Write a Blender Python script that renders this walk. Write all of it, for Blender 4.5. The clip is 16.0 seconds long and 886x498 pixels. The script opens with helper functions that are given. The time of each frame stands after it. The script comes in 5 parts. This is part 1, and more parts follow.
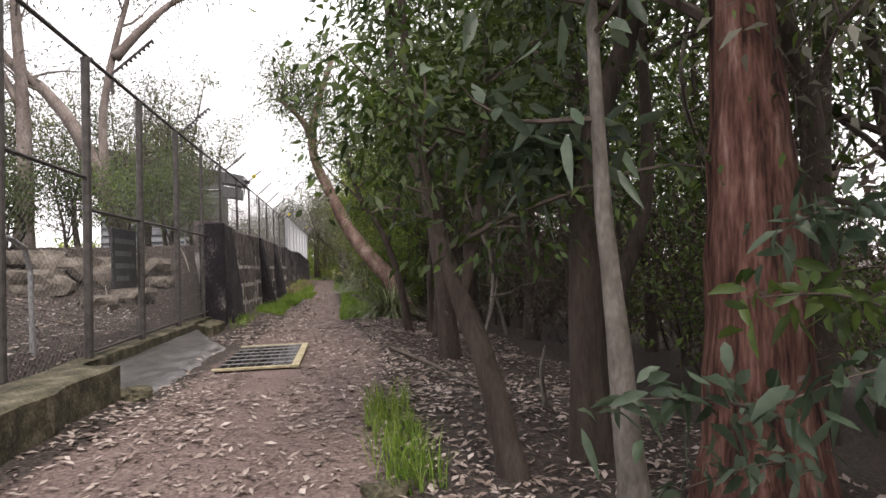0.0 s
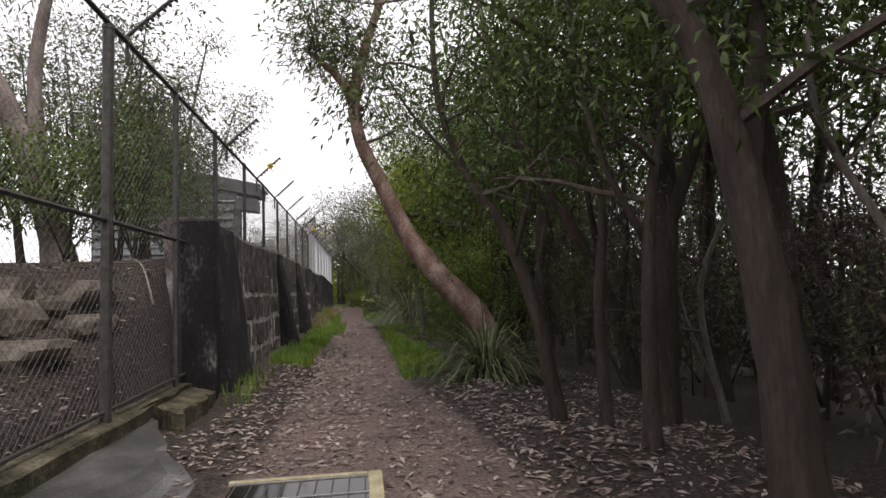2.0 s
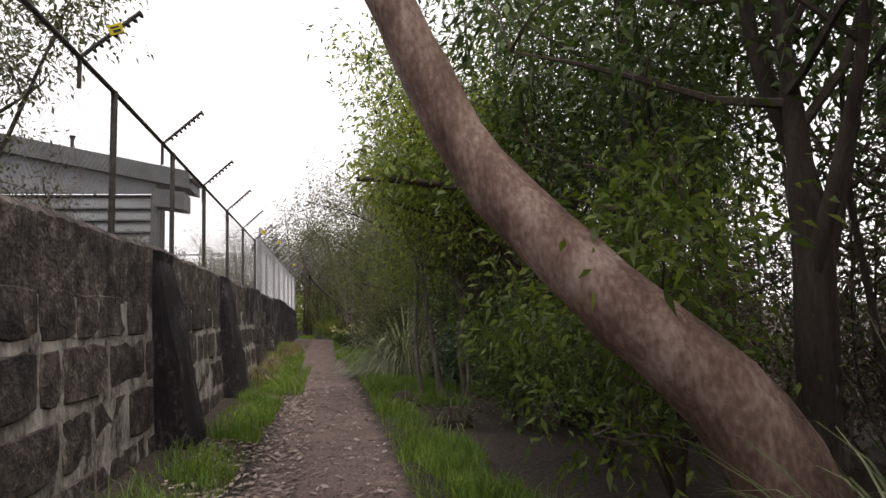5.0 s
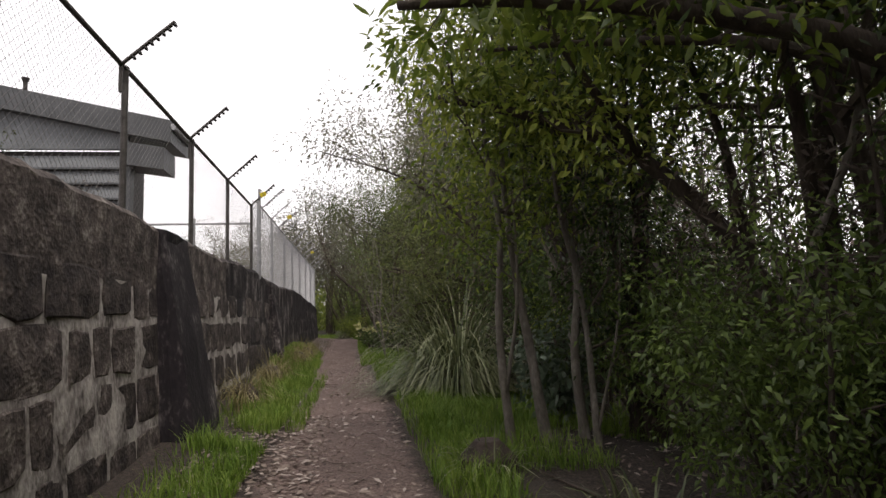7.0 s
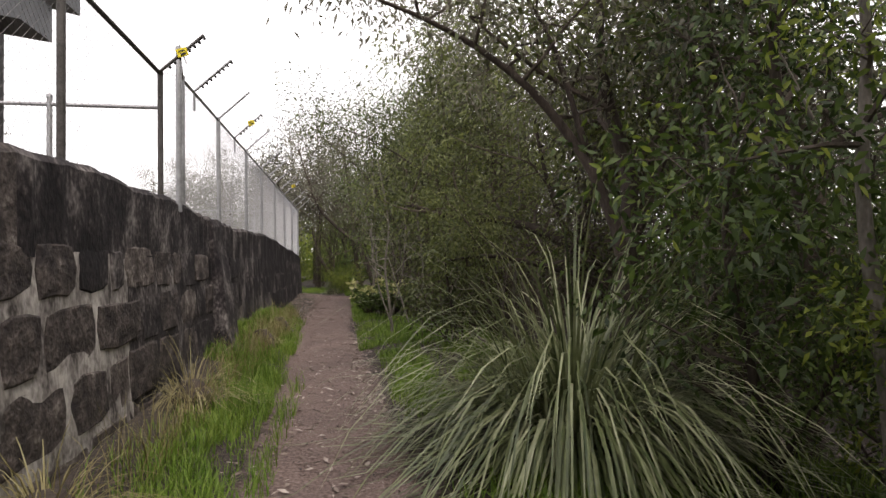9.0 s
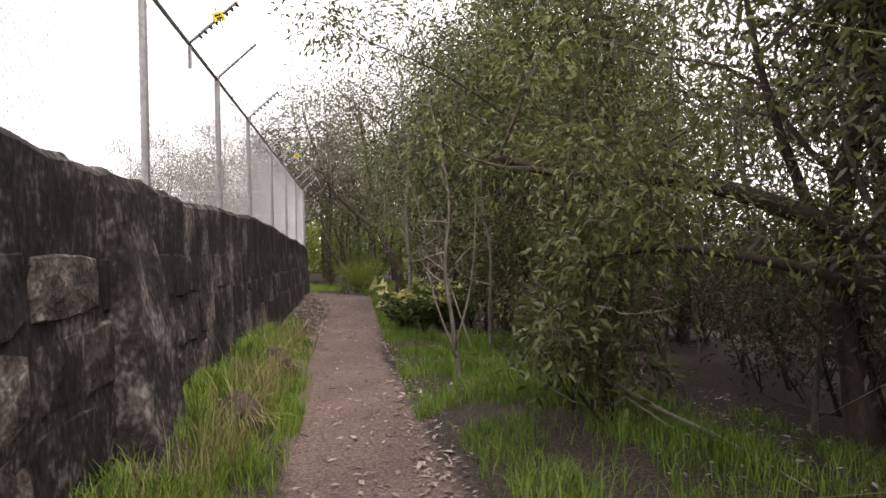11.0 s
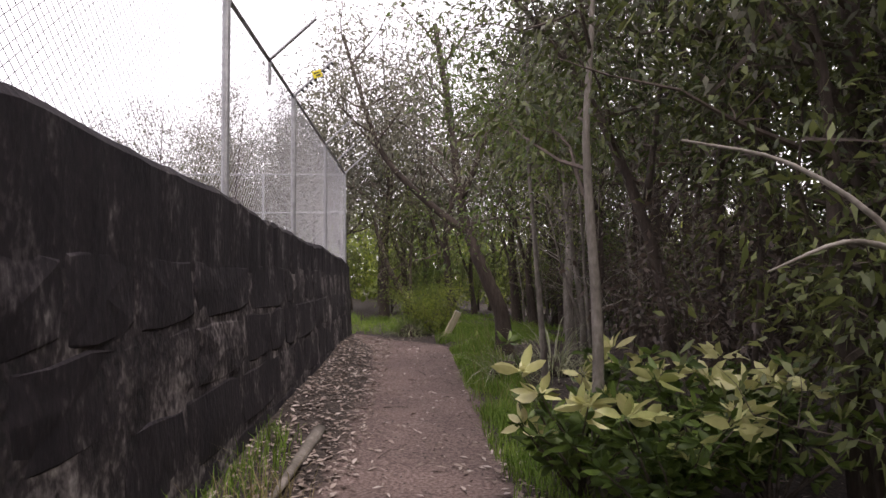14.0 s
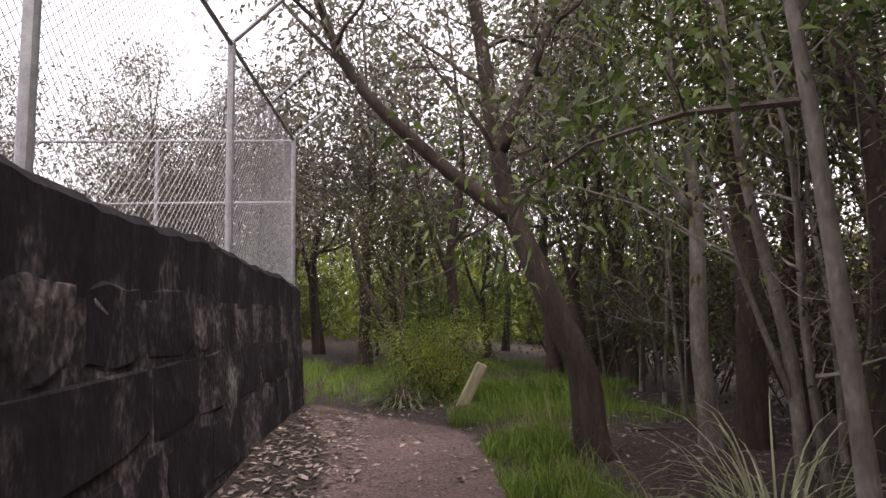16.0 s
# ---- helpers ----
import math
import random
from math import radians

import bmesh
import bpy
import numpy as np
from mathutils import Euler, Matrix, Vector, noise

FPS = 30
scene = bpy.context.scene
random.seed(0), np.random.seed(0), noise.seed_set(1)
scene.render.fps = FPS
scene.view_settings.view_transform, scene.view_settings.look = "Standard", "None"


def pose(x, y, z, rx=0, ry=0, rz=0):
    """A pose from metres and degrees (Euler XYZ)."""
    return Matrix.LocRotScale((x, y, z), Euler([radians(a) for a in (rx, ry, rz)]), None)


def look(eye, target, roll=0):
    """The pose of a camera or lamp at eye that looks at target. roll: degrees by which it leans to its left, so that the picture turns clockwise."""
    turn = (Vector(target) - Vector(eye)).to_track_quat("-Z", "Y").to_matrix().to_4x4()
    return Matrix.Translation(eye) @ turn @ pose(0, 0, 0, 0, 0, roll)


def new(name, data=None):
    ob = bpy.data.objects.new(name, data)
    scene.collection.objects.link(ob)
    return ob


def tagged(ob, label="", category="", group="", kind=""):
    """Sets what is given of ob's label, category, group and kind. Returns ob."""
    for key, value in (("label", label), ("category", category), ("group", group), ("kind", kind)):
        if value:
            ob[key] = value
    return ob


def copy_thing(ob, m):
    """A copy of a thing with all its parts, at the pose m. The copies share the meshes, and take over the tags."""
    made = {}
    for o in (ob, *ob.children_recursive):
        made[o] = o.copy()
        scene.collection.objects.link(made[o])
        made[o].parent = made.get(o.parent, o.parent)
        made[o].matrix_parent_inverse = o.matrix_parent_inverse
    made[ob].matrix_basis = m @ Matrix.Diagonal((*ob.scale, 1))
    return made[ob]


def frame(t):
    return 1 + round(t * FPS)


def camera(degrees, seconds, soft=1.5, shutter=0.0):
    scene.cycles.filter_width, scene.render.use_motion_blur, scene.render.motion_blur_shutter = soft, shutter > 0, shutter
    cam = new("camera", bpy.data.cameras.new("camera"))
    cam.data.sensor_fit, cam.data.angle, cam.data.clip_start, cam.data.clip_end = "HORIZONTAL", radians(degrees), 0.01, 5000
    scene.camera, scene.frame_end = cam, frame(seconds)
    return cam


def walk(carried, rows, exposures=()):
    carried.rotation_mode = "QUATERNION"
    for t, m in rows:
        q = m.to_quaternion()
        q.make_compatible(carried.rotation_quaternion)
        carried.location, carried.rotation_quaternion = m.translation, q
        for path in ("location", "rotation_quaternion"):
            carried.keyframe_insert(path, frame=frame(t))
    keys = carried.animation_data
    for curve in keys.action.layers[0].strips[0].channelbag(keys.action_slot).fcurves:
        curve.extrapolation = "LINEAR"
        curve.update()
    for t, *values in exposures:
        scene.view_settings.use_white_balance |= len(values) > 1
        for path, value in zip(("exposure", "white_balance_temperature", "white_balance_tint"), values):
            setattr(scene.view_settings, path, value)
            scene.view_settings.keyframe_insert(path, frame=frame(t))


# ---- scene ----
cam = camera(75.0, 16.0)
PATH = [
    (0.0, (1.015, -1.132, 1.137), (1.361, 0.837, 1.193), -1.8),
    (0.5, (0.667, 0.077, 1.204), (0.981, 2.050, 1.297), -1.8),
    (1.0, (0.333, 1.209, 1.165), (0.615, 3.184, 1.294), -2.0),
    (1.5, (0.255, 2.494, 1.188), (0.502, 4.474, 1.328), -1.9),
    (2.0, (0.387, 3.800, 1.210), (0.673, 5.774, 1.353), -1.9),
    (2.5, (0.586, 4.949, 1.308), (0.913, 6.916, 1.458), -1.4),
    (3.0, (0.686, 5.981, 1.425), (1.131, 7.923, 1.588), -1.2),
    (3.5, (0.692, 7.048, 1.454), (1.199, 8.974, 1.633), -1.2),
    (4.0, (0.491, 8.327, 1.447), (0.935, 10.266, 1.653), -2.3),
    (6.5, (0.327, 13.129, 1.180), (0.665, 15.087, 1.413), -2.0),
    (7.0, (0.436, 14.469, 1.192), (0.739, 16.433, 1.422), -2.2),
    (7.5, (0.518, 15.808, 1.240), (0.811, 17.780, 1.402), -2.1),
    (8.0, (0.421, 17.174, 1.331), (0.727, 19.148, 1.417), -1.5),
    (8.5, (0.382, 18.476, 1.394), (0.711, 20.448, 1.459), -0.8),
    (10.8, (0.021, 23.515, 1.581), (0.367, 25.484, 1.584), -1.6),
    (11.0, (-0.005, 24.045, 1.575), (0.306, 26.020, 1.584), -1.4),
    (11.5, (0.003, 25.272, 1.552), (0.253, 27.256, 1.567), -1.2),
    (12.0, (0.009, 26.473, 1.556), (0.245, 28.459, 1.569), -1.1),
    (12.5, (-0.034, 27.694, 1.527), (0.196, 29.680, 1.552), -1.0),
    (13.0, (-0.041, 28.880, 1.509), (0.142, 30.871, 1.546), -0.9),
    (13.5, (-0.045, 30.113, 1.493), (0.074, 32.108, 1.560), -0.6),
    (14.0, (-0.118, 31.293, 1.515), (-0.016, 33.288, 1.611), -0.5),
    (14.5, (-0.197, 32.571, 1.475), (-0.086, 34.563, 1.600), -0.7),
    (15.0, (-0.249, 33.703, 1.500), (-0.125, 35.694, 1.640), -0.7),
    (15.5, (-0.265, 34.911, 1.565), (-0.125, 36.902, 1.710), -0.7),
    (16.0, (-0.160, 36.000, 1.480), (-0.022, 37.985, 1.688), -1.3),
]
walk(cam, [(t, look(eye, target, roll)) for t, eye, target, roll in PATH], [(0.0, 0.65, 6700, 13), (0.5, 0.72, 6700, 13), (1.5, 0.25, 6600, 12), (2.5, 0.0, 6600, 12), (4.0, 0.3, 6800, 12), (7.0, 0.08, 6800, 12), (8.5, 0.35, 6800, 12), (11.0, 0.8, 6950, 15), (12.5, 0.68, 6800, 18), (14.5, 0.65, 6600, 20), (16.0, 0.62, 6700, 20)])

# ---------- world and light ----------
world = bpy.data.worlds.new("overcast_sky")
scene.world = world
world.use_nodes = True
wn = world.node_tree
sky = wn.nodes.new("ShaderNodeTexSky")
sky.sky_type = "NISHITA"
sky.sun_disc = False
sky.sun_elevation, sky.sun_rotation = radians(60), radians(160)
sky.air_density, sky.dust_density, sky.ozone_density = 1.0, 6.0, 1.0
veil = wn.nodes.new("ShaderNodeMixRGB")
veil.inputs[0].default_value = 0.85
veil.inputs[2].default_value = (10.2, 10.0, 10.3, 1)
wn.links.new(sky.outputs[0], veil.inputs[1])
wn.links.new(veil.outputs[0], wn.nodes["Background"].inputs[0])
wn.nodes["Background"].inputs[1].default_value = 0.14
sun_data = bpy.data.lights.new("sun", "SUN")
sun_data.energy, sun_data.angle, sun_data.color = 1.5, radians(14), (1.0, 0.96, 0.9)
sun = new("sun", sun_data)
sun.matrix_world = look((7, -2, 40), (0, 20, 0))


# ---------- materials ----------
def mat(name, stops, scale=6.0, rough=0.8, bump=0.3, fine=40.0, metal=0.0, coord="Object", stretch=(1, 1, 1), dist=0.02, island=0.0, thin=0.0, spec=0.3):
    """Two scales of noise drive a colour ramp and relief; island varies loose pieces; thin lets light through leaves."""
    m = bpy.data.materials.new(name)
    m.use_nodes = True
    nt = m.node_tree
    n, l = nt.nodes, nt.links
    b = n["Principled BSDF"]
    tc = n.new("ShaderNodeTexCoord")
    mp = n.new("ShaderNodeMapping")
    mp.inputs["Scale"].default_value = stretch
    l.new(tc.outputs[coord], mp.inputs[0])
    big, small = n.new("ShaderNodeTexNoise"), n.new("ShaderNodeTexNoise")
    for tex, s in ((big, scale), (small, fine)):
        tex.inputs["Scale"].default_value = s
        tex.inputs["Detail"].default_value = 6
        l.new(mp.outputs[0], tex.inputs["Vector"])
    mix = n.new("ShaderNodeMath")
    mix.operation = "MULTIPLY_ADD"
    mix.inputs[1].default_value = 0.4
    l.new(small.outputs[0], mix.inputs[0])
    half = n.new("ShaderNodeMath")
    half.operation = "MULTIPLY"
    half.inputs[1].default_value = 0.6
    l.new(big.outputs[0], half.inputs[0])
    l.new(half.outputs[0], mix.inputs[2])
    value = mix.outputs[0]
    if island:
        geo, info = n.new("ShaderNodeNewGeometry"), n.new("ShaderNodeObjectInfo")
        add = n.new("ShaderNodeMath")
        add.operation = "ADD"
        l.new(geo.outputs["Random Per Island"], add.inputs[0])
        l.new(info.outputs["Random"], add.inputs[1])
        off = n.new("ShaderNodeMath")
        off.operation = "MULTIPLY_ADD"
        off.inputs[1].default_value = island
        off.inputs[2].default_value = -island
        l.new(add.outputs[0], off.inputs[0])
        tot = n.new("ShaderNodeMath")
        tot.operation = "ADD"
        l.new(off.outputs[0], tot.inputs[0])
        l.new(value, tot.inputs[1])
        value = tot.outputs[0]
    ramp = n.new("ShaderNodeValToRGB")
    el = ramp.color_ramp.elements
    while len(el) < len(stops):
        el.new(0.5)
    for e, (p, c) in zip(el, stops):
        e.position, e.color = p, (*c, 1)
    l.new(value, ramp.inputs[0])
    l.new(ramp.outputs[0], b.inputs["Base Color"])
    b.inputs["Roughness"].default_value = rough
    b.inputs["Metallic"].default_value = metal
    b.inputs["Specular IOR Level"].default_value = spec
    if bump:
        bp = n.new("ShaderNodeBump")
        bp.inputs["Strength"].default_value = bump
        bp.inputs["Distance"].default_value = dist
        l.new(mix.outputs[0], bp.inputs["Height"])
        l.new(bp.outputs[0], b.inputs["Normal"])
    if thin:
        tr, mx = n.new("ShaderNodeBsdfTranslucent"), n.new("ShaderNodeMixShader")
        mx.inputs[0].default_value = thin
        l.new(ramp.outputs[0], tr.inputs[0])
        l.new(b.outputs[0], mx.inputs[1])
        l.new(tr.outputs[0], mx.inputs[2])
        l.new(mx.outputs[0], n["Material Output"].inputs[0])
    return m


def leafmat(name, dark, mid, light, thin=0.35):
    return mat(name, [(0.2, dark), (0.5, mid), (0.85, light)], 1.5, 0.45, 0, 20, island=0.38, thin=thin, spec=0.5)


M_leaf = leafmat("leaf_green", (0.02, 0.038, 0.009), (0.062, 0.1, 0.02), (0.175, 0.25, 0.055))
M_leaf_olive = leafmat("leaf_olive", (0.034, 0.044, 0.014), (0.095, 0.115, 0.034), (0.22, 0.245, 0.08))
M_leaf_grey = leafmat("leaf_grey_green", (0.055, 0.056, 0.036), (0.125, 0.122, 0.085), (0.25, 0.24, 0.175))
M_leaf_bright = leafmat("leaf_bright", (0.07, 0.11, 0.016), (0.19, 0.25, 0.038), (0.4, 0.44, 0.085), 0.5)
M_leaf_blue = leafmat("leaf_blue_green", (0.035, 0.06, 0.033), (0.09, 0.13, 0.08), (0.2, 0.25, 0.18))
M_leaf_cream = leafmat("leaf_cream", (0.28, 0.31, 0.1), (0.55, 0.54, 0.24), (0.75, 0.72, 0.42), 0.3)
M_leaf_brown = leafmat("leaf_dead", (0.03, 0.021, 0.016), (0.075, 0.054, 0.042), (0.15, 0.115, 0.09))
M_litter = mat("leaf_litter", [(0.2, (0.1, 0.072, 0.06)), (0.5, (0.27, 0.215, 0.185)), (0.85, (0.55, 0.49, 0.45))], 2, 0.75, 0, 20, island=0.42)
M_grass = mat("grass_blade", [(0.2, (0.055, 0.12, 0.012)), (0.5, (0.13, 0.22, 0.028)), (0.85, (0.27, 0.35, 0.075))], 1, 0.6, 0, 8, island=0.35, thin=0.35)
M_straw = mat("dry_grass", [(0.2, (0.1, 0.09, 0.03)), (0.5, (0.26, 0.22, 0.1)), (0.85, (0.42, 0.38, 0.22))], 1, 0.6, 0, 8, island=0.35, thin=0.3)
M_strap = mat("strap_leaf", [(0.2, (0.04, 0.06, 0.02)), (0.45, (0.17, 0.195, 0.085)), (0.8, (0.5, 0.51, 0.34))], 1, 0.4, 0, 8, island=0.4, thin=0.25, spec=0.5)
M_bark_dark = mat("bark_dark", [(0.3, (0.022, 0.017, 0.014)), (0.6, (0.075, 0.058, 0.048)), (0.8, (0.15, 0.125, 0.11))], 9, 0.9, 0.8, 60, stretch=(1, 1, 0.2), dist=0.03)
M_bark_red = mat("bark_red", [(0.36, (0.025, 0.012, 0.01)), (0.48, (0.12, 0.055, 0.042)), (0.58, (0.22, 0.115, 0.09)), (0.7, (0.4, 0.27, 0.23))], 13, 0.9, 1.0, 55, stretch=(1, 1, 0.13), dist=0.09)
M_bark_pink = mat("bark_smooth_pink", [(0.32, (0.06, 0.036, 0.03)), (0.5, (0.16, 0.1, 0.08)), (0.7, (0.33, 0.25, 0.215))], 5, 0.75, 0.5, 40, stretch=(1, 1, 0.5))
M_bark_gum = mat("bark_gum", [(0.32, (0.08, 0.06, 0.053)), (0.5, (0.18, 0.145, 0.13)), (0.72, (0.34, 0.295, 0.27))], 5, 0.75, 0.5, 40, stretch=(1, 1, 0.5))
M_bark_grey = mat("bark_grey", [(0.3, (0.075, 0.065, 0.055)), (0.52, (0.17, 0.15, 0.13)), (0.75, (0.34, 0.31, 0.28))], 8, 0.85, 0.6, 50, stretch=(1, 1, 0.4))
M_twig = mat("twig", [(0.3, (0.04, 0.03, 0.025)), (0.7, (0.16, 0.13, 0.11))], 8, 0.9, 0.2, 60)
M_twig_pale = mat("twig_pale", [(0.3, (0.14, 0.12, 0.1)), (0.7, (0.38, 0.35, 0.31))], 8, 0.9, 0.2, 60)
M_stone = mat("basalt_block", [(0.33, (0.018, 0.015, 0.017)), (0.48, (0.055, 0.045, 0.043)), (0.6, (0.13, 0.108, 0.1)), (0.72, (0.33, 0.3, 0.275))], 7, 0.9, 1.0, 34, coord="Object", dist=0.035, island=0.1)
M_mortar = mat("mortar_grey", [(0.36, (0.06, 0.052, 0.05)), (0.46, (0.24, 0.215, 0.205)), (0.6, (0.5, 0.465, 0.44))], 4.5, 0.95, 0.9, 30, stretch=(1, 1, 0.6), dist=0.03)
M_render = mat("old_render", [(0.38, (0.009, 0.007, 0.01)), (0.54, (0.02, 0.016, 0.019)), (0.61, (0.06, 0.052, 0.055)), (0.72, (0.24, 0.22, 0.215))], 3.5, 0.9, 0.7, 30, stretch=(1, 1, 0.5), dist=0.025)
M_patch = mat("patchy_lime_render", [(0.4, (0.012, 0.01, 0.012)), (0.5, (0.035, 0.029, 0.031)), (0.57, (0.11, 0.096, 0.095)), (0.68, (0.3, 0.275, 0.265))], 3.2, 0.95, 0.9, 26, stretch=(1, 1, 0.7), dist=0.03)
M_concrete = mat("old_concrete", [(0.32, (0.03, 0.028, 0.027)), (0.5, (0.08, 0.075, 0.072)), (0.72, (0.19, 0.18, 0.172))], 2.5, 0.3, 0.4, 60)
M_moss = mat("mossy_concrete", [(0.32, (0.018, 0.017, 0.011)), (0.48, (0.06, 0.055, 0.035)), (0.6, (0.12, 0.105, 0.07)), (0.75, (0.24, 0.21, 0.17))], 5, 0.95, 0.8, 40)
M_steel = mat("galvanised_steel", [(0.3, (0.25, 0.25, 0.26)), (0.7, (0.45, 0.45, 0.46))], 20, 0.5, 0.2, 120, metal=0.6)
M_dark_steel = mat("weathered_steel", [(0.3, (0.04, 0.036, 0.034)), (0.7, (0.13, 0.12, 0.115))], 14, 0.6, 0.3, 90, metal=0.4)
M_wire = mat("wire_galvanised", [(0.3, (0.3, 0.3, 0.31)), (0.7, (0.5, 0.5, 0.51))], 20, 0.5, 0, 90, metal=0.3)
M_wire_dark = mat("wire_weathered", [(0.3, (0.09, 0.085, 0.08)), (0.7, (0.2, 0.19, 0.185))], 20, 0.6, 0, 90, metal=0.3)
M_black = mat("black_plastic", [(0.3, (0.012, 0.012, 0.013)), (0.7, (0.03, 0.03, 0.03))], 20, 0.5, 0.1, 90)
M_yellow = mat("yellow_sign", [(0.3, (0.62, 0.5, 0.02)), (0.7, (0.75, 0.62, 0.03))], 8, 0.5, 0, 60)
M_yellow_worn = mat("worn_yellow_paint", [(0.3, (0.2, 0.17, 0.12)), (0.5, (0.38, 0.33, 0.2)), (0.7, (0.55, 0.51, 0.4))], 9, 0.7, 0.3, 60)
M_sign = mat("sign_navy", [(0.3, (0.02, 0.023, 0.03)), (0.7, (0.05, 0.055, 0.065))], 6, 0.5, 0.1, 40)
M_sign_back = mat("sign_white", [(0.3, (0.45, 0.44, 0.42)), (0.7, (0.6, 0.59, 0.57))], 6, 0.5, 0.1, 40)
M_clad = mat("grey_cladding", [(0.3, (0.1, 0.105, 0.11)), (0.7, (0.19, 0.2, 0.21))], 2, 0.5, 0.1, 30, metal=0.2)
M_roof = mat("roof_sheet", [(0.3, (0.06, 0.062, 0.065)), (0.7, (0.12, 0.122, 0.128))], 3, 0.5, 0.1, 30, metal=0.3)
M_wood = mat("weathered_timber", [(0.3, (0.24, 0.21, 0.12)), (0.55, (0.42, 0.38, 0.25)), (0.8, (0.56, 0.52, 0.4))], 6, 0.85, 0.5, 50, stretch=(4, 4, 0.6))
M_iron = mat("dark_iron", [(0.3, (0.02, 0.018, 0.018)), (0.7, (0.07, 0.062, 0.058))], 12, 0.6, 0.3, 60, metal=0.5)
M_rock = mat("sandstone", [(0.32, (0.03, 0.026, 0.022)), (0.5, (0.1, 0.085, 0.07)), (0.72, (0.23, 0.2, 0.17))], 4, 0.9, 0.8, 30)
M_water = bpy.data.materials.new("standing_water")
M_water.use_nodes = True
M_water.node_tree.nodes["Principled BSDF"].inputs["Base Color"].default_value = (0.02, 0.018, 0.016, 1)
M_water.node_tree.nodes["Principled BSDF"].inputs["Roughness"].default_value = 0.06
M_water.node_tree.nodes["Principled BSDF"].inputs["Specular IOR Level"].default_value = 0.22


def path_mid(y):
    """The walked line, and half its width."""
    k = [(-20, 0.3, 0.9), (2, 0.2, 0.95), (7, 0.5, 0.95), (12, 0.35, 0.6), (18, 0.3, 0.55), (24, 0.22, 0.52), (30, -0.03, 0.55), (32.7, -0.16, 0.52), (34, -0.2, 0.58), (36, -0.07, 0.58), (39, -0.05, 0.6), (41, -0.1, 0.62), (43, -0.45, 0.85), (60, -0.6, 1.0), (500, -0.6, 1)]
    for (a, c, w), (b, d, v) in zip(k, k[1:]):
        if y <= b:
            s = max(0.0, (y - a) / (b - a))
            return c + (d - c) * s, w + (v - w) * s
    return 0, 1


def ground_material():
    m = bpy.data.materials.new("dirt_path_and_forest_floor")
    m.use_nodes = True
    n, l = m.node_tree.nodes, m.node_tree.links
    b = n["Principled BSDF"]
    tc = n.new("ShaderNodeTexCoord")
    att = n.new("ShaderNodeAttribute")
    att.attribute_name = "trodden"

    def noise_tex(s, d=6):
        t = n.new("ShaderNodeTexNoise")
        t.inputs["Scale"].default_value, t.inputs["Detail"].default_value = s, d
        l.new(tc.outputs["Object"], t.inputs["Vector"])
        return t

    def ramp(src, stops):
        r = n.new("ShaderNodeValToRGB")
        e = r.color_ramp.elements
        while len(e) < len(stops):
            e.new(0.5)
        for q, (p, c) in zip(e, stops):
            q.position, q.color = p, (*c, 1)
        l.new(src, r.inputs[0])
        return r

    a, f, g = noise_tex(1.4), noise_tex(38), noise_tex(140, 2)
    dirt = ramp(f.outputs[0], [(0.3, (0.085, 0.06, 0.054)), (0.5, (0.16, 0.12, 0.11)), (0.72, (0.27, 0.22, 0.205))])
    soil = ramp(f.outputs[0], [(0.32, (0.014, 0.01, 0.008)), (0.5, (0.036, 0.026, 0.021)), (0.72, (0.1, 0.075, 0.062))])
    red = ramp(a.outputs[0], [(0.35, (0.8, 0.74, 0.72)), (0.65, (1.08, 1.0, 0.97))])
    tint = n.new("ShaderNodeMixRGB")
    tint.blend_type = "MULTIPLY"
    tint.inputs[0].default_value = 1
    l.new(dirt.outputs[0], tint.inputs[1])
    l.new(red.outputs[0], tint.inputs[2])
    edge = n.new("ShaderNodeMath")
    edge.operation = "MULTIPLY_ADD"
    edge.inputs[1].default_value = 0.7
    l.new(noise_tex(5).outputs[0], edge.inputs[0])
    l.new(att.outputs["Fac"], edge.inputs[2])
    mask = ramp(edge.outputs[0], [(0.62, (0, 0, 0)), (0.9, (1, 1, 1))])
    mix = n.new("ShaderNodeMixRGB")
    l.new(mask.outputs[0], mix.inputs[0])
    l.new(soil.outputs[0], mix.inputs[1])
    l.new(tint.outputs[0], mix.inputs[2])
    l.new(mix.outputs[0], b.inputs["Base Color"])
    b.inputs["Roughness"].default_value = 0.9
    bp = n.new("ShaderNodeBump")
    bp.inputs["Strength"].default_value, bp.inputs["Distance"].default_value = 0.7, 0.02
    add = n.new("ShaderNodeMath")
    add.operation = "ADD"
    l.new(f.outputs[0], add.inputs[0])
    l.new(g.outputs[0], add.inputs[1])
    l.new(add.outputs[0], bp.inputs["Height"])
    l.new(bp.outputs[0], b.inputs["Normal"])
    return m


M_ground = ground_material()


